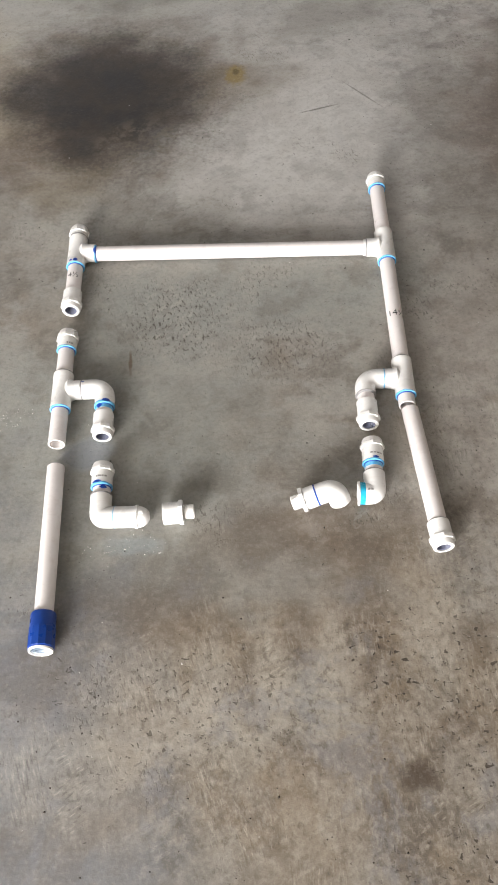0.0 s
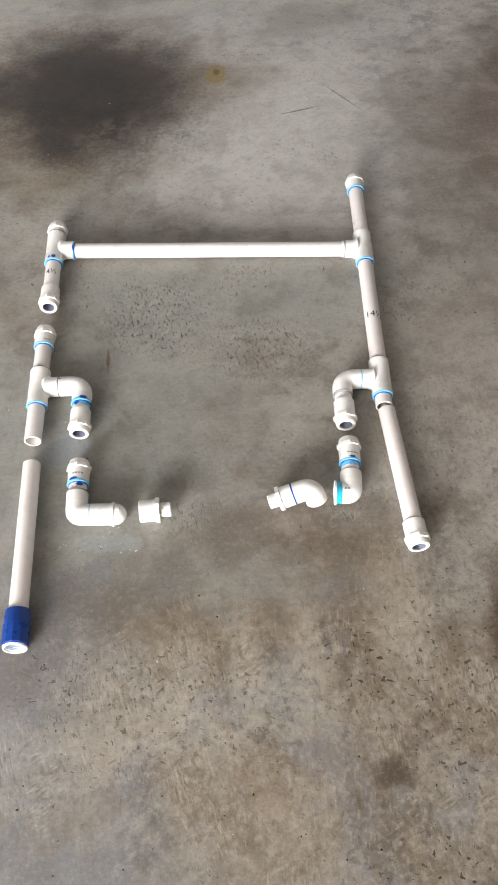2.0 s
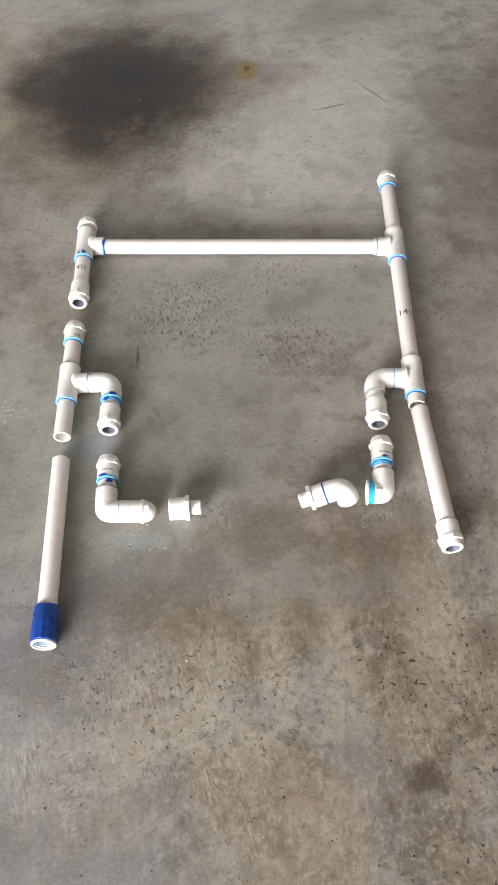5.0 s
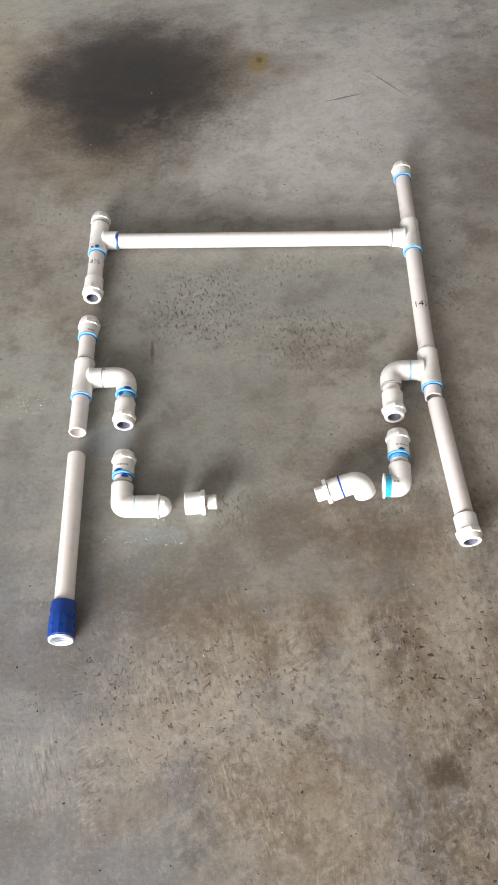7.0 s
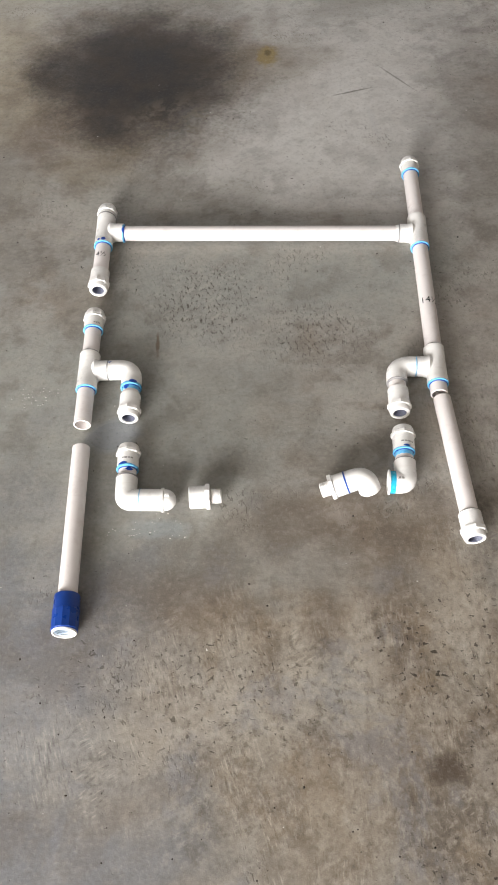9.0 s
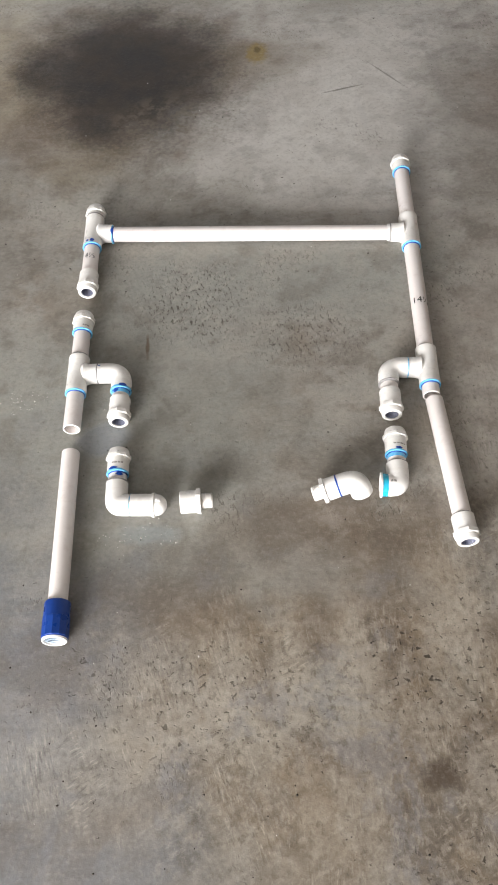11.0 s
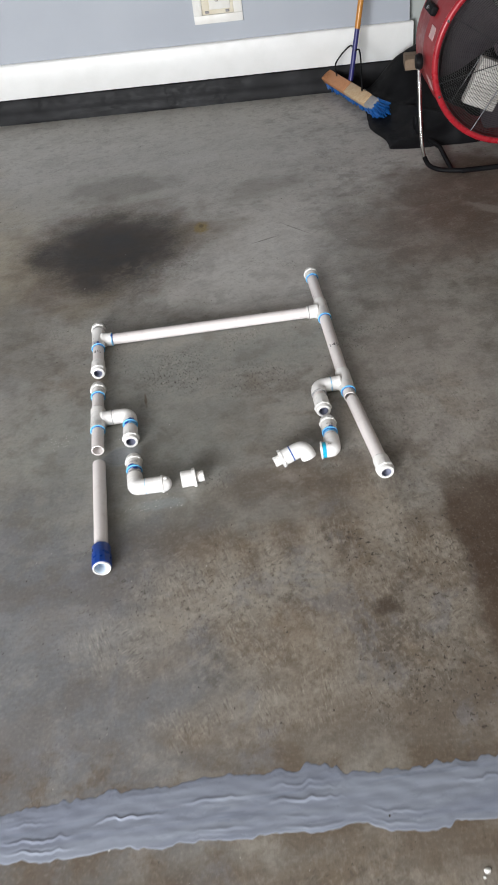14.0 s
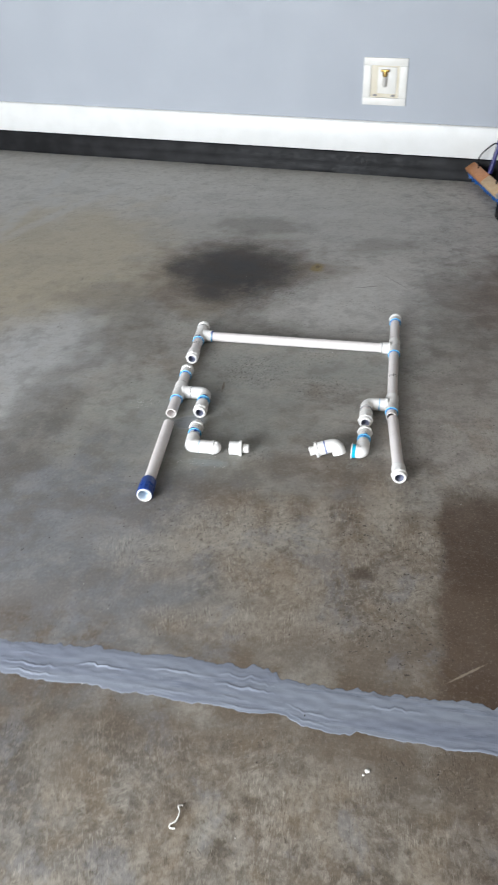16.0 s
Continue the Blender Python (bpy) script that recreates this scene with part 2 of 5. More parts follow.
    c = lay(c, m.blob(0.632, 0.152, 0.012, 0.015, 0, 0.9, 0.8, 70), 0.5, (0.56, 0.54, 0.50))
    # pale drip mark and a hairline crack
    c = lay(c, m.blob(0.655, 0.50, 0.010, 0.07, 12, 0.9, 0.7, 30), 0.45, (0.55, 0.54, 0.52))
    c = lay(c, m.blob(0.60, 0.63, 0.055, 0.0035, 18, 0.9, 0.8, 40), 0.7, (0.13, 0.12, 0.10))
    c = lay(c, m.blob(0.73, 0.70, 0.07, 0.003, -50, 0.9, 0.8, 40), 0.6, (0.15, 0.135, 0.12))
    c = lay(c, m.blob(0.115, -0.34, 0.004, 0.035, 4, 0.9, 0.8, 40), 0.7, (0.16, 0.10, 0.06))
    c = lay(c, m.blob(0.99, -1.60, 0.055, 0.003, 38, 0.9, 0.8, 40), 0.7, (0.42, 0.36, 0.28))
    c = lay(c, m.blob(1.55, 0.62, 0.12, 0.03, -40, 0.9, 0.8, 20), 0.5, (0.42, 0.38, 0.34))
    # damp cleaner spill by the cut ends
    damp = m.blob(0.045, -0.60, 0.055, 0.042, 10, 0.6, 0.6, 12)
    c = lay(c, damp, 0.75, (0.33, 0.355, 0.385))
    c = lay(c, m.blob(0.16, -0.83, 0.06, 0.022, 0, 0.9, 0.7, 24), 0.35, (0.36, 0.43, 0.46))
    # saw-cut joint with pale filler
    wob = m.math("ADD", x, m.math("MULTIPLY", m.noise(5, 6, 0.65), 0.07))
    cut = m.math("MULTIPLY", m.step(m.math("ABSOLUTE", m.math("ADD", wob, 1.37)), 0.06, 0.010), m.step(y, 0.7, 1.1))
    c = lay(c, m.math("MULTIPLY", cut, m.step(mid, 0.35, 0.6)), 0.6, (0.56, 0.56, 0.55))
    # grain, pits and grit
    dry = m.math("SUBTRACT", 1.0, m.math("MULTIPLY", oil, 0.85))
    c = lay(c, m.math("MULTIPLY", m.step(fine, 0.50, 0.70), dry), 0.20, (0.52, 0.48, 0.42))
    c = lay(c, m.step(fine, 0.50, 0.30), 0.27, (0.12, 0.105, 0.088))
    crowd = m.math("MAXIMUM", m.step(m.noise(4.4, 5, 0.6), 0.50, 0.62), m.math("MULTIPLY", worn, 0.8))
    pits = m.math("MULTIPLY", m.step(m.noise(118, 2, 0.5, 0.4), 0.315, 0.265), crowd)
    c = lay(c, pits, 0.78, (0.065, 0.054, 0.044))
    holes = m.math("MULTIPLY", m.step(m.noise(62, 3, 0.55, 0.5, m.squeeze((0.2, 0.1, 0.4), 20, (1, 1, 1))), 0.30, 0.25), m.step(m.noise(3.1, 5, 0.6, 0.0, m.squeeze((5, 2, 0), 0, (1, 1, 1))), 0.5, 0.6))
    pocks = m.math("MULTIPLY", m.step(m.noise(88, 2, 0.5, 0.5, m.squeeze((3, 3, 0), 0, (1, 1, 1))), 0.375, 0.315), pocked)
    holes = m.math("MAXIMUM", holes, pocks)
    c = lay(c, holes, 0.92, (0.055, 0.044, 0.034))
    h = m.math("ADD", m.math("MULTIPLY", small, 0.5), m.math("ADD", m.math("MULTIPLY", fine, 0.35), m.math("MULTIPLY", m.math("ADD", gouge, m.math("ADD", pits, holes)), -0.6)))
    c = m.mix(1.0, c, (0.86, 0.86, 0.86), "MULTIPLY")
    m.bump(h, 0.5, 0.003)
    rough = m.math("ADD", m.math("MULTIPLY", mid, 0.35), 0.30)
    rough = m.math("SUBTRACT", rough, m.math("MULTIPLY", damp, 0.25))
    return m.done(c, rough)


def plastic(name, base, dirt, rough=0.35, amount=0.4, scale=30.0):
    """Moulded plastic with handling grime and a faint orange-peel."""
    m = Nodes(name, rough, spec=0.45)
    c = m.mix(m.math("MULTIPLY", m.step(m.noise(scale, 5, 0.65, 0.5), 0.5, 0.75), amount), base, dirt)
    c = m.mix(m.math("MULTIPLY", m.step(m.noise(scale * 6, 3), 0.62, 0.75), amount * 0.6), c, dirt)
    m.bump(m.noise(260, 3), 0.08, 0.0006)
    return m.done(c, m.step(m.noise(scale * 1.7, 4), 0.3, 0.7, rough - 0.07, rough + 0.14))


def paint(name, base, second, rough=0.5, scale=5.0, bumps=140.0, relief=0.15, metal=0.0, spec=0.5):
    m = Nodes(name, rough, metal, spec)
    c = m.mix(m.step(m.noise(scale, 5, 0.6), 0.35, 0.7), base, second)
    m.bump(m.noise(bumps, 4), relief, 0.0015)
    return m.done(c, m.step(m.noise(scale * 4, 4), 0.3, 0.7, rough - 0.06, rough + 0.1))


def wood(name, light, dark, along=(1, 14, 14), rough=0.5):
    m = Nodes(name, rough)
    v = m.squeeze((0, 0, 0), 0, tuple(1 / a for a in along))
    c = m.mix(m.step(m.noise(7, 6, 0.65, 0.8, v), 0.35, 0.7), light, dark)
    c = m.mix(m.math("MULTIPLY", m.step(m.noise(22, 4), 0.55, 0.75), 0.4), c, dark)
    m.bump(m.noise(18, 5, 0.6, 0.3, v), 0.2, 0.001)
    return m.done(c)


def sealant():
    m = Nodes("grey_sealant", 0.34, spec=0.5)
    v = m.squeeze((0, 0, 0), 1.0, (4.5, 0.35, 1))
    c = m.mix(m.step(m.noise(6, 5, 0.6, 0.8, v), 0.35, 0.7), (0.215, 0.236, 0.298), (0.270, 0.295, 0.352))
    c = m.mix(m.math("MULTIPLY", m.step(m.noise(12, 5, 0.7), 0.6, 0.75), 0.35), c, (0.12, 0.115, 0.11))
    h = m.math("ADD", m.noise(9, 5, 0.55, 1.2, v), m.math("MULTIPLY", m.noise(60, 3), 0.12))
    fold = m.step(m.noise(15, 6, 0.66, 0.6, m.squeeze((1, 0, 0), -4, (2.2, 0.5, 1))), 0.47, 0.49)
    h = m.math("ADD", h, m.math("MULTIPLY", fold, 0.30))
    m.bump(h, 0.16, 0.005)
    return m.done(c, m.step(m.noise(9, 4, 0.6, 0.5, v), 0.3, 0.7, 0.20, 0.45))


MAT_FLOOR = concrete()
MAT_PIPE = plastic("pvc_pipe", (0.77, 0.722, 0.706), (0.58, 0.51, 0.485), 0.34, 0.35)
MAT_FIT = plastic("pvc_fitting", (0.81, 0.795, 0.775), (0.62, 0.56, 0.50), 0.30, 0.3)
MAT_RING = plastic("primer_line", (0.012, 0.065, 0.36), (0.02, 0.03, 0.18), 0.28, 0.6, 60)
MAT_CYAN = plastic("primer_cyan", (0.16, 0.50, 0.80), (0.03, 0.24, 0.62), 0.25, 0.6, 60)
MAT_AQUA = plastic("wet_cyan_primer", (0.03, 0.47, 0.70), (0.02, 0.22, 0.58), 0.2, 0.7, 70)
MAT_GLUE = plastic("grey_cement_line", (0.28, 0.27, 0.27), (0.12, 0.12, 0.14), 0.4, 0.6, 80)
MAT_BLUE = plastic("blue_pvc", (0.006, 0.046, 0.27), (0.02, 0.07, 0.32), 0.3, 0.5)
MAT_BUSH = plastic("bush_thread", (0.62, 0.70, 0.79), (0.45, 0.55, 0.68), 0.35, 0.4, 60)
# inside of white adapters, with the shade of the bore in its colour
MAT_DARK_BORE = plastic("shaded_bore", (0.16, 0.17, 0.24), (0.06, 0.06, 0.09), 0.5, 0.5)
MAT_INK = plastic("black_marker", (0.02, 0.018, 0.018), (0.06, 0.05, 0.05), 0.5, 0.5, 200)
MAT_PRINT = plastic("grey_print", (0.30, 0.28, 0.27), (0.5, 0.47, 0.45), 0.5, 0.7, 200)
MAT_WALL = paint("grey_wall_paint", (0.390, 0.416, 0.466), (0.412, 0.439, 0.488), 0.6, 3.0, 160, 0.12)
# less blue version of the wall colour, for the recess
MAT_ALCOVE = paint("green_grey_wall_tone", (0.40, 0.425, 0.41), (0.43, 0.455, 0.435), 0.6, 3.0, 160, 0.12)
# unseen ceiling and side walls: dark colours chosen to cut bounced light
MAT_SHELL = paint("dark_unseen_ceiling", (0.20, 0.185, 0.165), (0.26, 0.24, 0.215), 0.7, 2.0, 120, 0.2)
MAT_DARK_SIDE = paint("dark_unseen_side_wall", (0.24, 0.22, 0.195), (0.30, 0.275, 0.245), 0.7, 3.0, 60, 0.3)
MAT_BASE = paint("white_trim_paint", (0.80, 0.80, 0.79), (0.75, 0.75, 0.735), 0.38, 6.0, 90, 0.12)
MAT_CURB = paint("black_tar_paint", (0.006, 0.006, 0.007), (0.018, 0.018, 0.020), 0.5, 9.0, 35, 0.12, 0.0, 0.16)
MAT_SEAL = sealant()
MAT_BOXWHITE = paint("white_box_plastic", (0.80, 0.79, 0.76), (0.75, 0.73, 0.68), 0.4, 10, 200, 0.05)
MAT_BOXIN = paint("cream_box_plastic", (0.70, 0.65, 0.53), (0.62, 0.56, 0.43), 0.45, 10, 200, 0.05)
MAT_BRASS = paint("brass", (0.42, 0.29, 0.09), (0.26, 0.17, 0.06), 0.35, 40, 200, 0.2, 0.9)
MAT_RED = paint("red_enamel", (0.40, 0.018, 0.028), (0.32, 0.012, 0.022), 0.28, 8, 60, 0.05)
MAT_RED_SIDE = paint("dull_red_enamel", (0.27, 0.024, 0.028), (0.235, 0.02, 0.024), 0.4, 8, 60, 0.08)
MAT_BLACK = paint("black_plastic", (0.006, 0.006, 0.007), (0.010, 0.010, 0.011), 0.5, 12, 80, 0.2, 0.0, 0.08)
MAT_STEEL = paint("chromed_steel", (0.62, 0.62, 0.63), (0.5, 0.5, 0.5), 0.18, 20, 80, 0.05, 1.0)
MAT_WIRE = paint("dark_wire", (0.06, 0.06, 0.065), (0.10, 0.10, 0.10), 0.35, 20, 80, 0.05, 0.6)
MAT_BLADE = paint("grey_fan_blade", (0.19, 0.165, 0.18), (0.15, 0.13, 0.145), 0.35, 6, 80, 0.05, 0.4)
MAT_HUB = paint("pale_ribbed_plastic", (0.60, 0.58, 0.55), (0.5, 0.48, 0.45), 0.5, 12, 80, 0.1)
MAT_ORANGE = wood("orange_varnished_wood", (0.60, 0.27, 0.045), (0.42, 0.16, 0.025), (14, 14, 1), 0.3)
MAT_PURPLE = paint("blue_violet_sleeve", (0.03, 0.028, 0.16), (0.02, 0.02, 0.10), 0.35, 20, 80, 0.1)
MAT_BLOCK = wood("bare_broom_wood", (0.56, 0.42, 0.26), (0.44, 0.28, 0.15))
MAT_BLOCK_RED = wood("worn_orange_broom_wood", (0.50, 0.24, 0.11), (0.36, 0.15, 0.07))
MAT_BRISTLE = paint("blue_bristle", (0.008, 0.10, 0.34), (0.005, 0.055, 0.22), 0.45, 60, 300, 0.5)
MAT_CARD = paint("brown_cardboard", (0.24, 0.17, 0.115), (0.19, 0.13, 0.085), 0.7, 10, 60, 0.2)
MAT_STICKER = paint("faded_sticker", (0.55, 0.33, 0.33), (0.62, 0.48, 0.46), 0.5, 30, 80, 0.05)
MAT_STRING = paint("white_paper", (0.78, 0.77, 0.74), (0.68, 0.67, 0.63), 0.7, 60, 200, 0.3)
MAT_GRIT = paint("pale_grit", (0.6, 0.58, 0.55), (0.45, 0.43, 0.4), 0.7, 80, 200, 0.3)
MAT_CRUMB = paint("dark_crumbs", (0.035, 0.03, 0.025), (0.07, 0.05, 0.04), 0.7, 80, 200, 0.3)


# ---- building helpers ----
def mesh_of(name, bm, material, sharp=35):
    me = bpy.data.meshes.new(name)
    bmesh.ops.recalc_face_normals(bm, faces=bm.faces)
    for f in bm.faces:
        f.smooth = True
    bm.to_mesh(me)
    bm.free()
    me.set_sharp_from_angle(angle=radians(sharp))
    me.materials.append(material)
    return me


def part(name, bm, material, parent, label="", m=None, sharp=35):
    ob = new(name, mesh_of(name, bm, material, sharp))
    ob.parent = parent
    if m is not None:
        ob.matrix_basis = m
    return tagged(ob, label)


def thing(name, m, label, category, group="", kind=""):
    ob = new(name)
    ob.empty_display_size = 0.05
    ob.matrix_basis = m
    return tagged(ob, label, category, group, kind)


def frame_along(p, d):
    """A pose at p whose z axis runs along d."""
    return Matrix.Translation(p) @ Vector(d).to_track_quat("Z", "Y").to_matrix().to_4x4()


def lathe(profile, m=None, seg=40, closed=True, bm=None):
    """Turns (distance along z, radius) round the z axis of m."""
    bm = bm or bmesh.new()
    m = m or Matrix()
    rings = []
    for s, r in profile:
        rings.append([bm.verts.new(m @ Vector((r * math.cos(2 * math.pi * k / seg), r * math.sin(2 * math.pi * k / seg), s))) for k in range(seg)])
    pairs = list(zip(rings, rings[1:])) + ([(rings[-1], rings[0])] if closed else [])
    for a, b in pairs:
        for k in range(seg):
            bm.faces.new((a[k], a[(k + 1) % seg], b[(k + 1) % seg], b[k]))
    return bm


def box(size, m=None, bevel=0.0, bm=None, seg=2):
    bm = bm or bmesh.new()
    made = bmesh.ops.create_cube(bm, size=1.0, matrix=(m or Matrix()) @ Matrix.Diagonal((*size, 1)))
    if bevel:
        edges = {e for v in made["verts"] for e in v.link_edges}
        bmesh.ops.bevel(bm, geom=list(edges), offset=bevel, segments=seg, profile=0.5, affect="EDGES")
    return bm


def tube(points, r, seg=10, bm=None, ends=True):
    """A round bar through the points."""
    bm = bm or bmesh.new()
    pts = [Vector(p) for p in points]
    side, rings = None, []
    for i, p in enumerate(pts):
        d = (pts[min(i + 1, len(pts) - 1)] - pts[max(i - 1, 0)]).normalized()
        if side is None:
            side = d.orthogonal().normalized()
        side = (side - d * side.dot(d)).normalized()
        up = d.cross(side)
        rings.append([bm.verts.new(p + r * (side * math.cos(2 * math.pi * k / seg) + up * math.sin(2 * math.pi * k / seg))) for k in range(seg)])
    for a, b in zip(rings, rings[1:]):
        for k in range(seg):
            bm.faces.new((a[k], a[(k + 1) % seg], b[(k + 1) % seg], b[k]))
    if ends:
        bm.faces.new(rings[0])
        bm.faces.new(list(reversed(rings[-1])))
    return bm


def bezier(points, n=12):
    """A smooth line through the points."""
    pts = [Vector(p) for p in points]
    out = []
    for i in range(len(pts) - 1):
        a, b, c, d = pts[max(i - 1, 0)], pts[i], pts[i + 1], pts[min(i + 2, len(pts) - 1)]
        for k in range(n):
            t = k / n
            out.append(0.5 * ((2 * b) + (c - a) * t + (2 * a - 5 * b + 4 * c - d) * t * t + (3 * b - a - 3 * c + d) * t ** 3))
    return out + [pts[-1]]


# ---- the garage ----
def slab(name, a, b, material, label, m=GARAGE, parent=None):
    """A piece of the shell between two corners, in the garage's own axes."""
    c = [(p + q) / 2 for p, q in zip(a, b)]
    ob = new(name, mesh_of(name, box([abs(q - p) for p, q in zip(a, b)]), material))
    ob.matrix_basis = m @ Matrix.Translation(c)
    return tagged(ob, label, name.split("_")[0], kind="structure")


def lattice_noise(x, y, seed):
    """Smooth gradient noise at every point of two arrays, about -1 to 1."""
    xi, yi = np.floor(x).astype(np.int64), np.floor(y).astype(np.int64)
    fx, fy = x - xi, y - yi

    def corner(a, b):
        h = ((xi + a) * 374761393 + (yi + b) * 668265263 + seed * 974634541) & 0xFFFFFFFF
        h = ((h ^ (h >> 13)) * 1274126177) & 0xFFFFFFFF
        t = (h ^ (h >> 16)) / 4294967295.0 * 2 * np.pi
        return np.cos(t) * (fx - a) + np.sin(t) * (fy - b)

    u, v = fx * fx * fx * (fx * (fx * 6 - 15) + 10), fy * fy * fy * (fy * (fy * 6 - 15) + 10)
    low = corner(0, 0) * (1 - u) + corner(1, 0) * u
    high = corner(0, 1) * (1 - u) + corner(1, 1) * u
    return (low * (1 - v) + high * v) * 1.4


def layered_noise(x, y, scale, seed):
    out, size = np.zeros_like(x), 1.0
    for k in range(5):
        out += lattice_noise(x * scale * 2 ** k, y * scale * 2 ** k, seed + k) * size
        size *= 0.6
    return out * 0.24


def stain_mask(x, y, cx, cy, rx, ry, turn, soft, ragged, grain):
    """1 inside a ragged stain, fading to 0 round its edge."""
    a = radians(turn)
    u = ((x - cx) * math.cos(a) + (y - cy) * math.sin(a)) / rx
    v = (-(x - cx) * math.sin(a) + (y - cy) * math.cos(a)) / ry
    d = np.hypot(u, v) + layered_noise(x, y, grain, int(grain)) * ragged * 2
    f = np.clip((1 + soft / 2 - d) / soft, 0, 1)
    return f * f * (3 - 2 * f)


def stain_and_lift_floor(me, x, y):
    """Writes the slab's broad stains, painted lifts of its far part and its worn places onto its points."""
    colour, amount = np.zeros((len(x), 3)), np.zeros(len(x))

    def lay(shape, strength, tint):
        nonlocal colour, amount
        k = stain_mask(x, y, *shape) * strength
        colour = colour * (1 - k)[:, None] + np.array(tint) * k[:, None]
        amount = 1 - (1 - amount) * (1 - k)

    # smooth greenish skin that has stayed clean between the pipes
    lay((0.42, -0.10, 0.42, 0.14, 0, 0.9, 0.6, 7), 0.6, (0.34, 0.35, 0.325))
    lay((0.06, -0.66, 0.40, 0.46, 0, 0.9, 0.6, 6), 0.6, (0.34, 0.35, 0.325))
    # scuffs, grime, damp and oil, with paler and darker patches among them, in laying order
    for spot in (
        ((0.385, -1.12, 0.032, 0.1, 5, 1, 0.8, 12), 0.5, (0.165, 0.14, 0.115)),
        ((0.62, -1.27, 0.16, 0.05, 10, 1, 0.8, 12), 0.5, (0.165, 0.14, 0.115)),
        ((0.3, -1.33, 0.1, 0.05, -30, 1, 0.8, 12), 0.5, (0.165, 0.14, 0.115)),
        ((0.7, -1.42, 0.1, 0.05, 10, 1, 0.8, 12), 0.5, (0.165, 0.14, 0.115)),
        ((0.02, -1.1, 0.16, 0.06, 0, 1, 0.8, 12), 0.5, (0.165, 0.14, 0.115)),
        ((1.02, -0.38, 0.24, 0.42, 0, 0.9, 0.65, 5), 0.5, (0.5, 0.455, 0.415)),
        # pale lift painted on the far floor, where the daylight falls off
        ((0.6, 0.5, 0.36, 0.4, 0, 0.9, 0.65, 5), 0.6, (0.72, 0.7, 0.665)),
        ((-0.32, -1.55, 0.6, 0.75, 0, 0.9, 0.7, 5), 0.72, (0.195, 0.198, 0.205)),
    ):
        lay(*spot)
    for spot in (
        ((0.25, -0.98, 0.25, 0.12, 10, 0.9, 0.7, 7), 0.5, (0.165, 0.15, 0.13)),
        # broad light tan patch at the left of the oil
        ((-0.95, 0.75, 0.55, 0.75, 12, 0.9, 0.6, 4), 0.8, (0.52, 0.455, 0.325)),
        ((-0.74, -0.36, 0.3, 0.52, -14, 0.9, 0.7, 4), 0.85, (0.56, 0.565, 0.565)),
        ((-0.52, -0.75, 0.12, 0.6, 0, 0.9, 0.8, 7), 0.55, (0.15, 0.14, 0.125)),
        ((-0.4, 0.05, 0.16, 0.3, 0, 0.9, 0.8, 7), 0.4, (0.2, 0.185, 0.16)),
        ((0.4, 1.45, 0.9, 0.4, 0, 0.9, 0.7, 5), 0.45, (0.47, 0.455, 0.425)),
        ((-0.25, 1.25, 0.4, 0.25, 0, 0.9, 0.7, 5), 0.4, (0.45, 0.43, 0.38)),
        ((0.5, -1.95, 0.8, 0.1, 0, 0.9, 0.8, 8), 0.35, (0.16, 0.13, 0.1)),
    ):
        lay(*spot)
    for spot in (
        ((0.02, -1.2, 0.2, 0.05, 8, 1.1, 0.9, 9), 0.55, (0.15, 0.112, 0.08)),
        ((0.55, -0.8, 0.35, 0.07, 5, 1.1, 0.9, 9), 0.55, (0.15, 0.112, 0.08)),
        ((0.25, -1.92, 0.22, 0.06, 0, 1.1, 0.9, 9), 0.55, (0.15, 0.112, 0.08)),
        ((0.8, 1.45, 0.2, 0.06, 4, 1, 0.9, 9), 0.5, (0.58, 0.57, 0.54)),
        ((0.3, 1.55, 0.22, 0.05, 0, 1, 0.9, 9), 0.5, (0.58, 0.57, 0.54)),
        ((-1.3, 1.55, 0.1, 0.1, 40, 1, 0.9, 9), 0.5, (0.58, 0.57, 0.54)),
        ((0.62, 1.12, 0.18, 0.1, 10, 1.1, 0.9, 7), 0.4, (0.19, 0.165, 0.135)),
        ((-0.55, 0.35, 0.22, 0.16, 0, 1.1, 0.9, 7), 0.4, (0.19, 0.165, 0.135)),
    ):
        lay(*spot)
    for spot in (
        ((0.88, -1.38, 0.36, 0.34, 0, 0.9, 0.7, 5), 0.42, (0.185, 0.142, 0.105)),
        ((0.02, -1.42, 0.2, 0.16, 0, 0.9, 0.7, 8), 0.35, (0.33, 0.335, 0.36)),
        ((0.16, -1.02, 0.13, 0.07, 20, 1.1, 0.9, 12), 0.42, (0.185, 0.125, 0.078)),
        ((0.62, -1.02, 0.2, 0.05, 4, 1.1, 0.9, 12), 0.42, (0.185, 0.125, 0.078)),
        ((0.66, -1.2, 0.07, 0.1, 0, 1.1, 0.9, 12), 0.42, (0.185, 0.125, 0.078)),
        ((0.47, -1.3, 0.1, 0.06, 30, 1.1, 0.9, 12), 0.42, (0.185, 0.125, 0.078)),
        ((1.6, 0.75, 0.45, 0.4, 0, 0.8, 0.6, 6), 0.8, (0.12, 0.075, 0.05)),
        ((-0.04, 0.73, 0.40, 0.38, 0, 1.1, 0.6, 9), 0.75, (0.135, 0.088, 0.05)),
    ):
        lay(*spot)
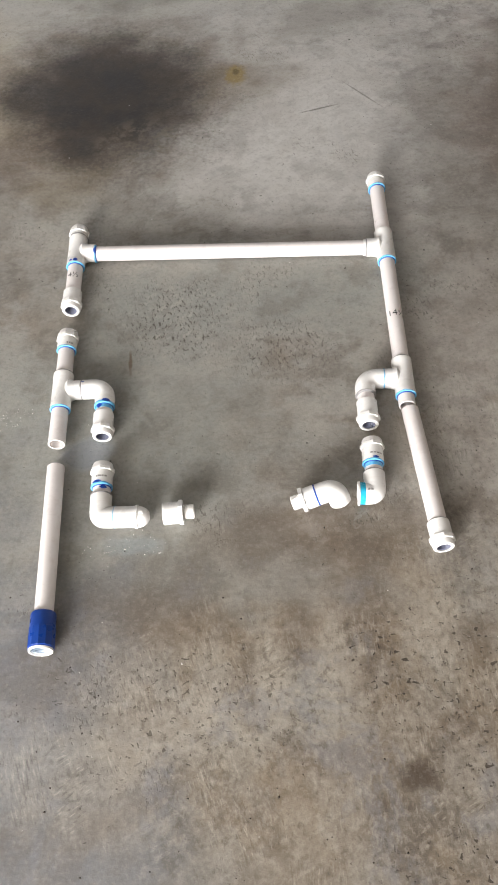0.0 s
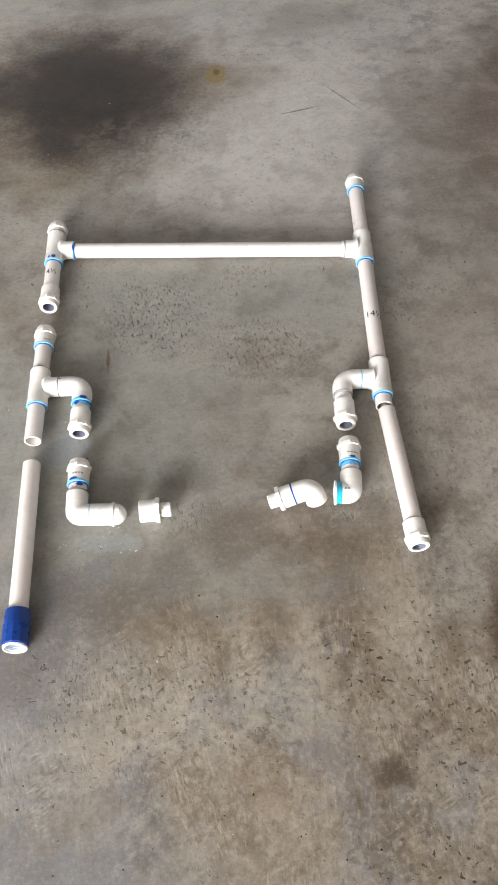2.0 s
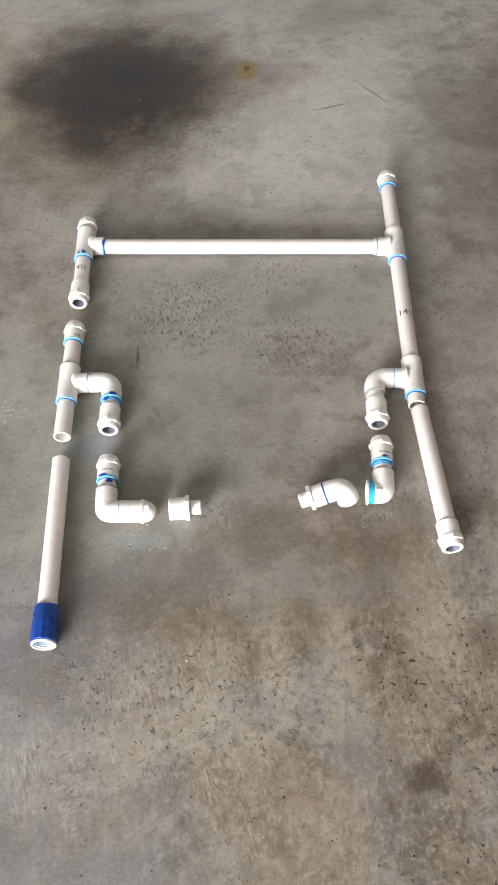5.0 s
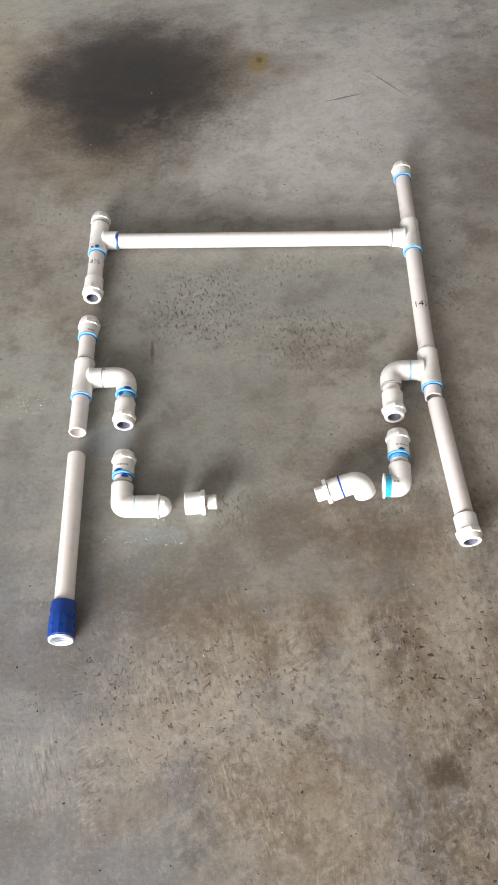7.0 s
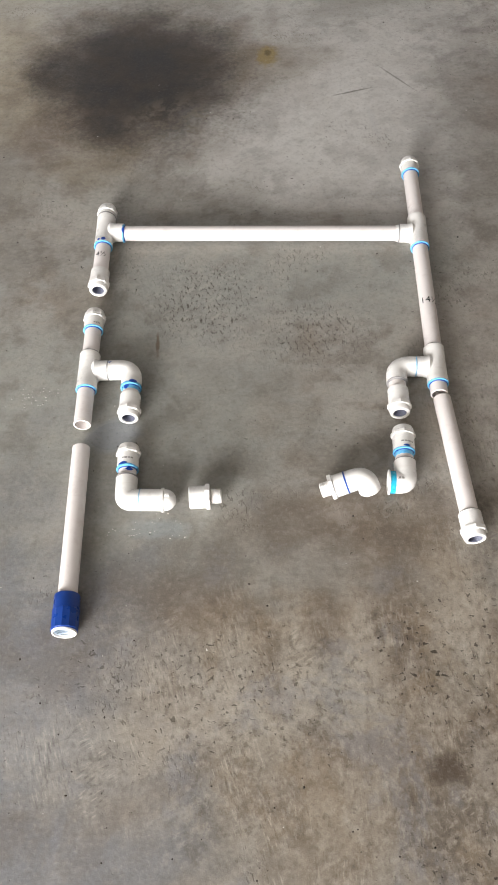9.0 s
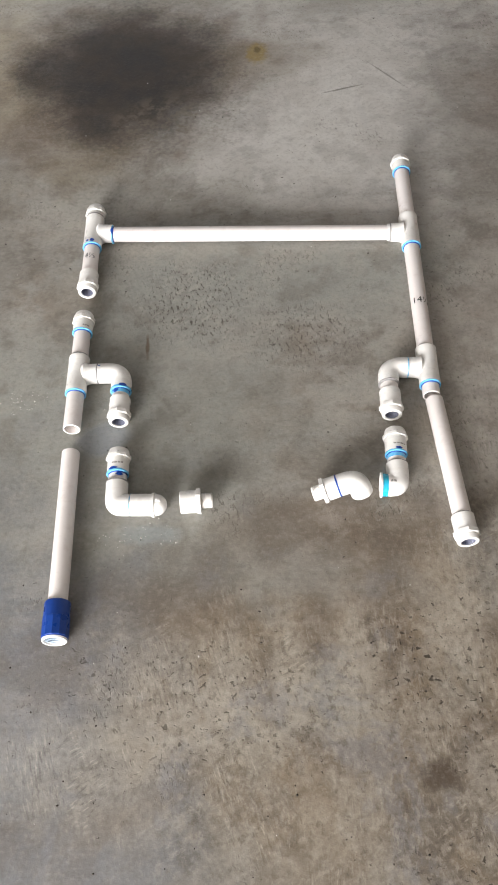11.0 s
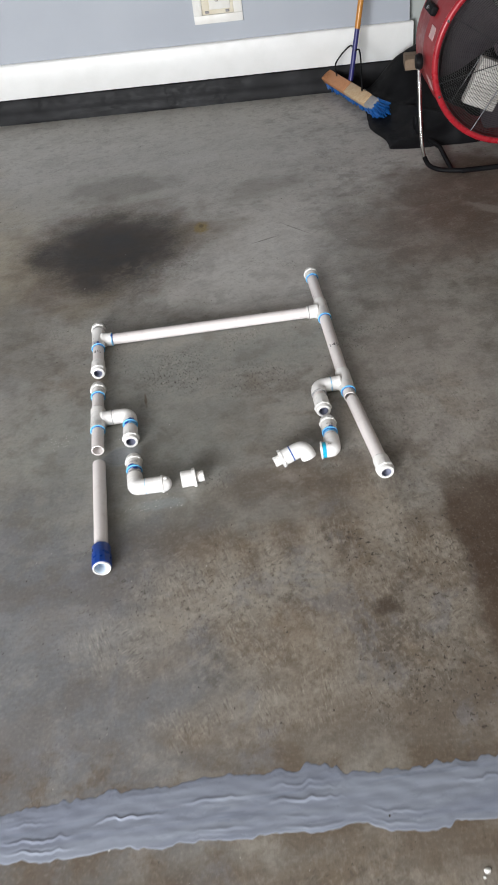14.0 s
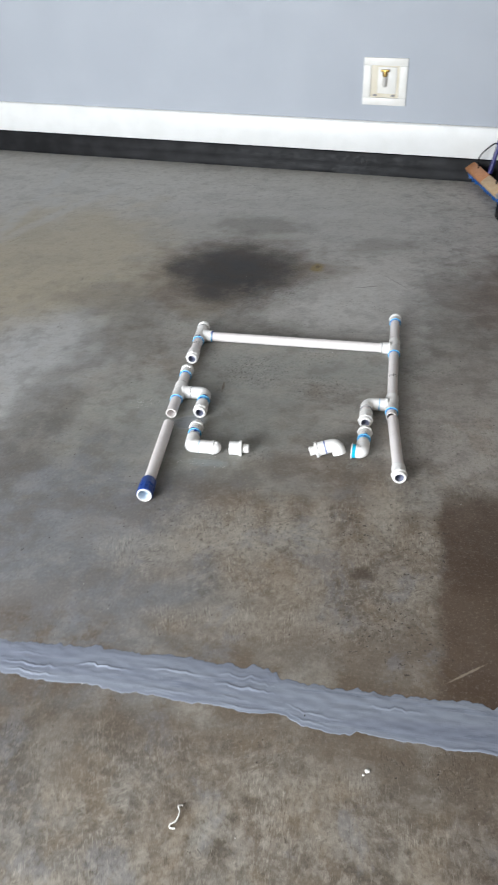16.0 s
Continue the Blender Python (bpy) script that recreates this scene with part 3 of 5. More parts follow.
    for spot in (
        ((-0.24, 0.45, 0.14, 0.1, 20, 1.1, 0.7, 12), 0.3, (0.16, 0.105, 0.06)),
        ((0.29, 0.77, 0.24, 0.10, 8, 1.1, 0.7, 12), 0.4, (0.2, 0.145, 0.08)),
        ((-0.12, 0.33, 0.12, 0.12, 0, 0.9, 0.7, 12), 0.35, (0.26, 0.21, 0.13)),
        ((-0.02, 1.33, 0.24, 0.12, 0, 0.9, 0.7, 8), 0.45, (0.17, 0.155, 0.13)),
    ):
        lay(*spot)
    # dull ground beyond the joint, on the door's side
    lay((-0.15, -2.10, 0.60, 0.30, 0, 0.9, 0.7, 5), 0.45, (0.17, 0.15, 0.125))
    lay((-0.30, -1.96, 0.42, 0.17, 0, 0.9, 0.7, 6), 0.65, (0.095, 0.082, 0.068))
    lay((-0.38, -1.47, 0.38, 0.17, 0, 0.9, 0.7, 6), 0.65, (0.12, 0.113, 0.107))
    lay((0.50, -1.40, 0.80, 0.30, 0, 0.9, 0.7, 5), 0.40, (0.17, 0.145, 0.12))
    # smooth blue-grey skin by the blue coupling, with dragged dark smears
    lay((-0.12, -1.30, 0.34, 0.42, 0, 0.8, 0.65, 5), 0.78, (0.222, 0.228, 0.240))
    lay((0.06, -1.36, 0.20, 0.05, 28, 1.0, 0.85, 12), 0.45, (0.17, 0.165, 0.165))
    lay((0.10, -1.13, 0.20, 0.045, 32, 1.0, 0.85, 12), 0.50, (0.165, 0.15, 0.15))
    lay((0.16, -1.00, 0.22, 0.06, 24, 1.0, 0.85, 12), 0.45, (0.16, 0.14, 0.12))
    lay((-0.05, -1.22, 0.13, 0.07, 0, 1.0, 0.8, 8), 0.45, (0.32, 0.33, 0.35))
    # bare streaks and browned hollows where the sand shows
    for x0, y0, rx, ry, turn in ((0.44, -1.09, 0.035, 0.10, 14), (0.57, -1.06, 0.045, 0.10, 8), (0.75, -0.99, 0.06, 0.11, 5), (0.35, -1.12, 0.05, 0.10, 20), (0.545, -1.33, 0.08, 0.06, 20), (0.22, -1.20, 0.10, 0.08, 30)):
        lay((x0, y0, rx, ry, turn, 1.0, 0.85, 14), 0.50, (0.45, 0.40, 0.335))
    for x0, y0, rx, ry, turn in ((0.395, -1.11, 0.025, 0.09, 10), (0.50, -1.02, 0.04, 0.07, 10), (0.66, -1.08, 0.035, 0.12, 4), (0.62, -1.24, 0.15, 0.04, 8), (0.30, -1.01, 0.12, 0.04, 14), (0.84, -1.14, 0.05, 0.12, 0)):
        lay((x0, y0, rx, ry, turn, 1.0, 0.85, 14), 0.60, (0.165, 0.122, 0.085))
    # mottled skin along the side, and a pale drag mark towards the wall
    lay((1.00, 0.50, 0.20, 0.42, 0, 1.2, 0.85, 12), 0.45, (0.21, 0.19, 0.17))
    # second pale lift in the colour, against the same loss of light
    lay((0.48, 0.42, 0.34, 0.24, 0, 1.0, 0.7, 7), 0.45, (0.70, 0.685, 0.65))
    lay((1.28, 0.52, 0.30, 0.32, 0, 1.1, 0.8, 7), 0.40, (0.19, 0.128, 0.095))
    lay((1.02, -0.05, 0.16, 0.30, 0, 1.2, 0.85, 14), 0.20, (0.22, 0.195, 0.17))
    lay((-1.20, 1.35, 0.035, 0.55, -22, 1.2, 0.6, 12), 0.40, (0.60, 0.60, 0.59))
    lay((1.05, -2.05, 0.40, 0.35, 0, 0.9, 0.7, 5), 0.45, (0.15, 0.125, 0.10))
    data = me.color_attributes.new("stain", "FLOAT_COLOR", "POINT")
    full = np.ones((len(x), 4))
    full[:, :3], full[:, 3] = colour / np.maximum(amount, 1e-6)[:, None], amount
    data.data.foreach_set("color", full.ravel())

    def worn(shapes):
        out = np.zeros(len(x))
        for strength, shape in shapes:
            out = np.maximum(out, stain_mask(x, y, *shape) * strength)
        return out

    scuffs = ((0.27, -1.13, 0.14, 0.12, 20), (0.46, -1.09, 0.03, 0.09, 8), (0.765, -1.0, 0.06, 0.11, 5), (0.53, -1.42, 0.09, 0.06, 30), (0.10, -1.30, 0.16, 0.10, -20), (0.56, -1.10, 0.035, 0.08, 12), (0.85, -1.30, 0.07, 0.12, 0), (0.40, -1.53, 0.25, 0.06, 4))
    full[:, 0] = worn([(1.0, (*q, 0.9, 0.8, 13)) for q in scuffs])
    full[:, 1] = worn([(1.0, (0.22, -0.20, 0.12, 0.13, 20, 0.9, 0.6, 12)), (0.75, (0.47, -0.30, 0.13, 0.10, 0, 0.9, 0.6, 12))])
    full[:, 2] = worn([(1.0, (0.67, -1.09, 0.10, 0.11, 0, 0.9, 0.7, 12)), (1.0, (0.80, -1.50, 0.16, 0.12, 0, 0.9, 0.7, 12)), (0.85, (0.86, -1.12, 0.16, 0.20, 0, 0.9, 0.7, 12)), (0.7, (0.25, -1.16, 0.24, 0.12, 0, 0.9, 0.7, 12))])
    # where the skin has gone and the sand shows
    full[:, 3] = worn([(1.0, (0.62, -1.22, 0.46, 0.27, -8, 0.6, 0.65, 5)), (0.8, (0.95, -0.75, 0.25, 0.40, 0, 0.8, 0.65, 6)), (0.9, (0.55, -2.25, 1.10, 0.36, 0, 0.6, 0.65, 5))])
    me.color_attributes.new("wear", "FLOAT_COLOR", "POINT").data.foreach_set("color", full.ravel())


def floor_sheet():
    """One slab, finely divided where the camera goes, that runs out to the horizon."""
    far = [3.2, 4, 6, 10, 20, 40]
    xs = np.array([-v for v in reversed(far)] + list(np.arange(-2.3, 2.31, 0.0125)) + far)
    ys = np.array([-v - 1 for v in reversed(far)] + list(np.arange(-3.5, 2.46, 0.0125)) + far)
    gx, gy = np.meshgrid(xs, ys)
    x, y = gx.ravel(), gy.ravel()
    w, h = len(xs), len(ys)
    base = (np.arange(h - 1)[:, None] * w + np.arange(w - 1)[None, :]).ravel()
    quads = np.stack([base, base + 1, base + w + 1, base + w], 1)
    me = bpy.data.meshes.new("floor")
    me.vertices.add(len(x))
    me.vertices.foreach_set("co", np.stack([x, y, np.zeros_like(x)], 1).ravel())
    me.loops.add(quads.size)
    me.loops.foreach_set("vertex_index", quads.ravel().astype(np.int32))
    me.polygons.add(len(quads))
    me.polygons.foreach_set("loop_start", np.arange(0, quads.size, 4, dtype=np.int32))
    me.update(calc_edges=True)
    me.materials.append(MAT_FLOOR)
    stain_and_lift_floor(me, x, y)
    ob = new("floor", me)
    return tagged(ob, "stained grey concrete garage floor with oil and scuffs", "floor", kind="structure")


floor_sheet()
NICHE_U = 1.56
slab("wall_north", (LEFT_U, 0.0, 0.0), (NICHE_U, 0.16, CEIL), MAT_WALL, "blue-grey painted garage back wall")
slab("wall_niche", (NICHE_U + 0.003, 0.05, 0.0), (RIGHT_U, 0.21, CEIL), MAT_ALCOVE, "grey-green wall of a shallow recess")
# added shell out of view: it holds the light in and limits bounce
slab("wall_west", (LEFT_U - 0.16, DOOR_V, 0.0), (LEFT_U - 0.003, 0.16, CEIL), MAT_DARK_SIDE, "unseen garage side wall, kept dark to cut bounced light")
slab("wall_east", (RIGHT_U + 0.003, DOOR_V, 0.0), (RIGHT_U + 0.16, 1.05, CEIL), MAT_DARK_SIDE, "unseen garage side wall, kept dark to cut bounced light")
# door wall behind the camera, added to frame the daylight
slab("wall_south", (LEFT_U - 0.16, DOOR_V - 0.19, 0.0), (OPEN_A, DOOR_V - 0.03, CEIL), MAT_WALL, "unseen wall beside the open garage door, shaping its light")
slab("wall_south_pier", (OPEN_B, DOOR_V - 0.19, 0.0), (RIGHT_U + 0.16, DOOR_V - 0.03, CEIL), MAT_WALL, "unseen wall beside the open garage door, shaping its light")
slab("wall_south_lintel", (OPEN_A + 0.003, DOOR_V - 0.19, OPEN_H), (OPEN_B - 0.003, DOOR_V - 0.03, CEIL), MAT_WALL, "unseen lintel over the open garage door, shaping its light")
slab("ceiling", (LEFT_U - 0.16, DOOR_V - 0.19, CEIL + 0.003), (RIGHT_U + 0.16, 1.05, CEIL + 0.15), MAT_SHELL, "unseen garage ceiling, kept dark to cut bounced light")


def curb():
    """Black-tarred concrete foot of the wall, with an uneven face and drips at its foot."""
    bm = bmesh.new()
    n = 220
    rows = []
    for i in range(n + 1):
        u = LEFT_U + (NICHE_U + 0.01 - LEFT_U) * i / n
        w = noise.noise((u * 3.1, 0, 0)) * 0.004 + noise.noise((u * 17, 3, 0)) * 0.002
        foot = 0.016 + 0.008 * noise.noise((u * 2.2, 7, 0)) + 0.004 * noise.noise((u * 13, 9, 0))
        top = 0.131 + 0.002 * noise.noise((u * 6, 5, 0))
        rows.append([bm.verts.new(p) for p in ((u, -0.001, top), (u, -0.017 + w, top - 0.001), (u, -0.0215 + w, top - 0.006), (u, -0.024 - w, 0.06), (u, -0.026 + w, 0.02), (u, -0.028 + w - foot * 0.4, 0.004), (u, -0.029 - foot * 0.5, -0.002))])
    for a, b in zip(rows, rows[1:]):
        for k in range(6):
            bm.faces.new((a[k], b[k], b[k + 1], a[k + 1]))
    ob = new("wall_foot", mesh_of("wall_foot", bm, MAT_CURB, 60))
    ob.matrix_basis = GARAGE
    return tagged(ob, "black tar-painted concrete curb along the wall foot", "curb", kind="structure")


curb()


def baseboard():
    bm = bmesh.new()
    prof = [(0.0, 0.1330), (-0.017, 0.1330), (-0.019, 0.1365), (-0.019, 0.305), (-0.016, 0.312), (-0.011, 0.316), (0.0, 0.317)]
    ends = []
    n = 60
    for i in range(n + 1):
        u = LEFT_U + (NICHE_U + 0.018 - LEFT_U) * i / n
        ends.append([bm.verts.new((u, v + 0.0006 * noise.noise((u * 2, z * 9, 1)), z + 0.0012 * noise.noise((u * 1.5, 0, 4)))) for v, z in prof])
    for a, b in zip(ends, ends[1:]):
        for k in range(len(prof) - 1):
            bm.faces.new((a[k], b[k], b[k + 1], a[k + 1]))
    bm.faces.new(ends[-1])
    ob = new("baseboard", mesh_of("baseboard", bm, MAT_BASE))
    ob.matrix_basis = GARAGE @ Matrix.Translation((0, -0.002, 0))
    return tagged(ob, "wide white painted wooden baseboard above the black curb", "baseboard", kind="structure")


baseboard()


def ease(v, a, b):
    f = min(1.0, max(0.0, (v - a) / (b - a)))
    return f * f * (3 - 2 * f)


def joint_strip():
    """Grey sealant smeared over the slab joint, ragged along both edges and wrinkled."""
    bm = bmesh.new()
    n, k = 1500, 56
    rows = []
    for i in range(n + 1):
        x = -4.2 + 7.1 * i / n
        top = -1.668 - 0.019 * ease(x, 0.45, 0.56) + 0.014 * noise.noise((x * 2.1, 0, 0)) + 0.010 * noise.noise((x * 9, 1, 0)) + 0.012 * noise.noise((x * 31, 2, 0)) + 0.009 * noise.noise((x * 75, 3, 0))
        top += 0.014 * ease(x, 0.445, 0.462) * (1 - ease(x, 0.522, 0.532))
        bot = -1.792 - 0.016 * (x - 0.2) - 0.024 * ease(x, 0.5, 0.9) + 0.012 * noise.noise((x * 2.7, 4, 0)) + 0.014 * noise.noise((x * 8, 5, 0)) + 0.006 * noise.noise((x * 29, 6, 0)) + 0.004 * noise.noise((x * 70, 7, 0))
        bot -= 0.014 * ease(x, 0.55, 0.60) * (1 - ease(x, 0.715, 0.735))
        row = []
        for j in range(k + 1):
            f = j / k
            y = bot + (top - bot) * f
            rim = min(1.0, min(f * 5, (1 - f) * 8))
            h = 0.0007 * rim * rim
            # long folds that wander along the strip
            for q, c in ((0.08, 0.0), (0.16, 2.0), (0.24, 4.0), (0.36, 6.0), (0.50, 8.0), (0.64, 10.0), (0.74, 12.0)):
                centre = q + 0.10 * noise.noise((x * 2.3, c, 5)) + 0.03 * noise.noise((x * 14, c, 8))
                amount = max(0.0, noise.noise((x * 5.5, c, 11)) - 0.08) * (0.45 + 0.55 * ease(x, -0.6, -0.2) * (1 - ease(x, 0.4, 0.7)))
                h += 0.0050 * amount * math.exp(-((f - centre) / (0.013 if f < centre else 0.030)) ** 2)
            h += 0.0010 * noise.noise((x * 26, y * 60, 2)) * rim
            row.append(bm.verts.new((x, y, max(h, 0.0) + (0.0006 if rim > 0 else -0.001))))
        rows.append(row)
    for a, b in zip(rows, rows[1:]):
        for j in range(k):
            bm.faces.new((a[j], b[j], b[j + 1], a[j + 1]))
    ob = new("joint_sealant", mesh_of("joint_sealant", bm, MAT_SEAL, 70))
    return tagged(ob, "wrinkled blue-grey sealant strip smeared over the floor joint", "sealant", kind="structure")


joint_strip()

# ---- pipes and fittings ----
R, F, HEX, BORE = 0.0190, 0.0230, 0.0268, 0.0142
AXIS = 0.0255


def turned(deg):
    return Matrix.Rotation(radians(deg), 4, "Z")


def pipe(parent, a, b, open_a=False, open_b=False, label=""):
    """A cut length of pipe; open ends show the wall and the bore."""
    d = Vector(b) - Vector(a)
    n = d.length
    w = R - 0.0036
    prof = [(0.0, R - 0.0008), (0.0008, R), (n - 0.0008, R), (n, R - 0.0008), (n, w + 0.0006), (n - 0.0006, w), (0.0006, w), (0.0, w + 0.0006)]
    return part("pipe", lathe(prof, frame_along(a, d), 44), MAT_PIPE, parent, label)


def ring(parent, p, d, r=F, width=0.004, material=None, label="pale blue primer on the socket lip"):
    """Primer round the mouth of a socket, uneven in width, with a dark line where the pipe goes in."""
    bm = bmesh.new()
    seg = 48
    m = frame_along(p, d)
    rows = []
    for k in range(seg):
        a = 2 * math.pi * k / seg
        wob = 0.0016 * noise.noise((math.cos(a) * 2 + p[0] * 40, math.sin(a) * 2 + p[1] * 40, 0))
        lo, hi = -width * 0.6 - wob, width * 0.2
        rows.append([bm.verts.new(m @ Vector((q * math.cos(a), q * math.sin(a), s))) for s, q in ((lo, r + 0.0001), (lo + 0.0005, r + 0.0006), (hi - 0.0006, r + 0.0006), (hi, r - 0.0012), (hi + 0.0002, R + 0.0012))])
    for k in range(seg):
        a, b = rows[k], rows[(k + 1) % seg]
        for j in range(4):
            bm.faces.new((a[j], b[j], b[j + 1], a[j + 1]))
    ob = part("primer_ring", bm, material or MAT_CYAN, parent, label)
    line = lathe([(width * 0.2 - 0.0006, R - 0.0005), (width * 0.2 + 0.0004, R + 0.0016), (width * 0.2 + 0.0016, R + 0.0010), (width * 0.2 + 0.0026, R - 0.0002)], m, 44, False)
    part("cement_line", line, MAT_GLUE if material else MAT_RING, ob, "dark blue line of cement")
    return ob


def collar_profile(n, r=F):
    """A socket with rounded lips, bored through."""
    return [(0.0, r - 0.0012), (0.0012, r), (n - 0.0012, r), (n, r - 0.0012), (n, R + 0.0006), (0.0, R + 0.0006)]


def tee(parent, c, run, branch, up=0.052, down=0.052, out=0.047):
    """A moulded tee: a run with lipped sockets and a branch that flares out of it."""
    c, run, branch = Vector(c), Vector(run).normalized(), Vector(branch).normalized()
    bm = lathe([(-down, F - 0.001), (-down + 0.0012, F + 0.0006), (-down + 0.012, F + 0.0006), (-down + 0.014, F), (up - 0.014, F), (up - 0.012, F + 0.0006), (up - 0.0012, F + 0.0006), (up, F - 0.001), (up, R + 0.0005), (-down, R + 0.0005)], frame_along(c, run), 44)
    lathe([(0.004, R - 0.002), (0.009, F - 0.003), (0.017, F + 0.0040), (0.024, F + 0.0014), (0.030, F), (out - 0.0012, F), (out, F - 0.0012), (out, R + 0.0005), (0.02, R + 0.0005)], frame_along(c, branch), 44, True, bm)
    return part("tee", bm, MAT_FIT, parent, "white moulded tee fitting")


def elbow(parent, c, a, b, la=0.047, lb=0.047, bend=0.026):
    """A quarter bend: a lipped socket on each leg and a swept corner between."""
    c, a, b = Vector(c), Vector(a).normalized(), Vector(b).normalized()
    bm = bmesh.new()
    seg, steps = 40, 14
    centre = c + (a + b) * bend
    across = a.cross(b).normalized()
    rings = []

    def put_ring(p, d, r):
        e = across.cross(d).normalized()
        rings.append([bm.verts.new(p + r * (across * math.cos(2 * math.pi * k / seg) + e * math.sin(2 * math.pi * k / seg))) for k in range(seg)])

    for s, r in ((la, R + 0.0005), (la, F - 0.0012), (la - 0.0012, F), (bend + 0.006, F)):
        put_ring(c + a * s, -a, r)
    for i in range(steps + 1):
        t = math.pi / 2 * i / steps
        p = centre - b * bend * math.cos(t) - a * bend * math.sin(t)
        put_ring(p, (-a * math.cos(t) + b * math.sin(t)), F - 0.0004)
    for s, r in ((bend + 0.006, F), (lb - 0.0012, F), (lb, F - 0.0012), (lb, R + 0.0005), (lb - 0.02, R + 0.0005)):
        put_ring(c + b * s, b, r)
    for p, q in zip(rings, rings[1:]):
        for k in range(seg):
            bm.faces.new((p[k], p[(k + 1) % seg], q[(k + 1) % seg], q[k]))
    return part("elbow", bm, MAT_FIT, parent, "white moulded elbow fitting")


def female_adapter(parent, p, d, body=0.030, flange=0.020, material=None):
    """A socket that ends in an eight-sided collar with a threaded mouth; d points out of the mouth."""
    m = frame_along(p, d)
    n = body + flange
    ob = part("threaded_adapter", lathe([(0.0, F - 0.0012), (0.0012, F), (body + 0.006, F), (body + 0.006, R), (0.0, R)], m, 44), material or MAT_FIT, parent, "white threaded adapter")
    bm = lathe([(body + 0.004, F - 0.001), (body + 0.0055, HEX + 0.0002), (n - 0.0075, HEX + 0.0002), (n - 0.0055, HEX - 0.0018), (n - 0.0045, HEX - 0.0045)], m, 8, False)
    n += 0.006
    part("collar", bm, material or MAT_FIT, ob, sharp=20)
    lip = lathe([(n - 0.0120, HEX - 0.0036), (n - 0.0030, HEX - 0.0044), (n + 0.0002, HEX - 0.0056), (n + 0.0010, HEX - 0.0074), (n + 0.0012, BORE + 0.001), (n, BORE)], m, 40, False)
    part("mouth", lip, material or MAT_FIT, ob)
    prof = []
    for k in range(9):
        prof += [(n - 0.0015 - 0.0024 * k, BORE), (n - 0.0027 - 0.0024 * k, BORE - 0.0010)]
    prof += [(n - 0.026, BORE - 0.002), (n - 0.026, 0.0002)]
    part("thread", lathe(prof, m, 36, False), MAT_DARK_BORE, ob, "shaded inside thread")
    return ob


def male_adapter(parent, p, d, body=0.036, flange=0.008, nose=0.024, nose_r=0.0160):
    """A socket, a narrow eight-sided flange and a threaded nose along d."""
    m = frame_along(p, d)
    ob = part("threaded_adapter", lathe([(0.0, F - 0.001), (0.0012, F + 0.0004), (body, F + 0.0004), (body, 0.008), (body - 0.004, R), (0.0, R)], m, 44), MAT_FIT, parent, "white male threaded adapter")
    part("collar", lathe([(body - 0.001, F - 0.001), (body, HEX + 0.0006), (body + flange, HEX + 0.0006), (body + flange + 0.001, nose_r - 0.001)], m, 8, False), MAT_FIT, ob, sharp=20)
    prof = [(body + flange, nose_r - 0.001)]
    k = body + flange + 0.001
    while k < body + flange + nose - 0.002:
        prof += [(k, nose_r - 0.0012), (k + 0.0011, nose_r)]
        k += 0.0022
    e = body + flange + nose
    prof += [(e - 0.001, nose_r - 0.0012), (e, nose_r - 0.002), (e, nose_r - 0.0045), (e - 0.03, nose_r - 0.0045)]
    part("thread", lathe(prof, m, 40, False), MAT_FIT, ob)
    return ob


def glue_line(parent, p, d, r=F, label="grey cement line"):
    return part("cement_line", lathe([(-0.0013, r - 0.001), (-0.0013, r + 0.0006), (0.0013, r + 0.0006), (0.0013, r - 0.001)], frame_along(p, d), 40), MAT_GLUE, parent, label)


def wrapped_writing(parent, words, p, along, size, turn, material, label, lift=0.0004):
    """Marker writing bent round a pipe. along: the pipe's way; turn: degrees round from its top."""
    data = bpy.data.curves.new("writing", "FONT")
    data.body, data.size, data.align_x, data.align_y = words, size, "CENTER", "CENTER"
    temp = new("writing_draft", data)
    me = bpy.data.meshes.new_from_object(temp.evaluated_get(bpy.context.evaluated_depsgraph_get()))
    bpy.data.objects.remove(temp)
    bm = bmesh.new()
    bm.from_mesh(me)
    bmesh.ops.triangulate(bm, faces=bm.faces)
    bmesh.ops.subdivide_edges(bm, edges=bm.edges, cuts=1)
    along = Vector(along).normalized()
    right = along.cross(Vector((0, 0, 1))).normalized()
    for v in bm.verts:
        a = v.co.x / R + radians(turn)
        v.co = Vector(p) + along * v.co.y + (R + lift) * (right * math.sin(a) + Vector((0, 0, 1)) * math.cos(a))
    bpy.data.meshes.remove(me)
    return part("writing", bm, material, parent, label)


def print_bars(parent, p, along, r, turn, widths, size=0.004, length=0.004):
    """Small unreadable moulded print: a row of short bars round a fitting."""
    along = Vector(along).normalized()
    right = along.cross(Vector((0, 0, 1))).normalized()
    bm = bmesh.new()
    a0 = radians(turn)
    for w in widths:
        vs = []
        for i in range(3):
            a = a0 + w * i / 2 / r
            o = (r + 0.0004) * (right * math.sin(a) + Vector((0, 0, 1)) * math.cos(a))
            vs.append((bm.verts.new(Vector(p) + o), bm.verts.new(Vector(p) + along * length + o)))
        for q, s in zip(vs, vs[1:]):
            bm.faces.new((q[0], s[0], s[1], q[1]))
        a0 += (w + 0.0016) / r
    return part("print", bm, MAT_PRINT, parent, "small grey print")


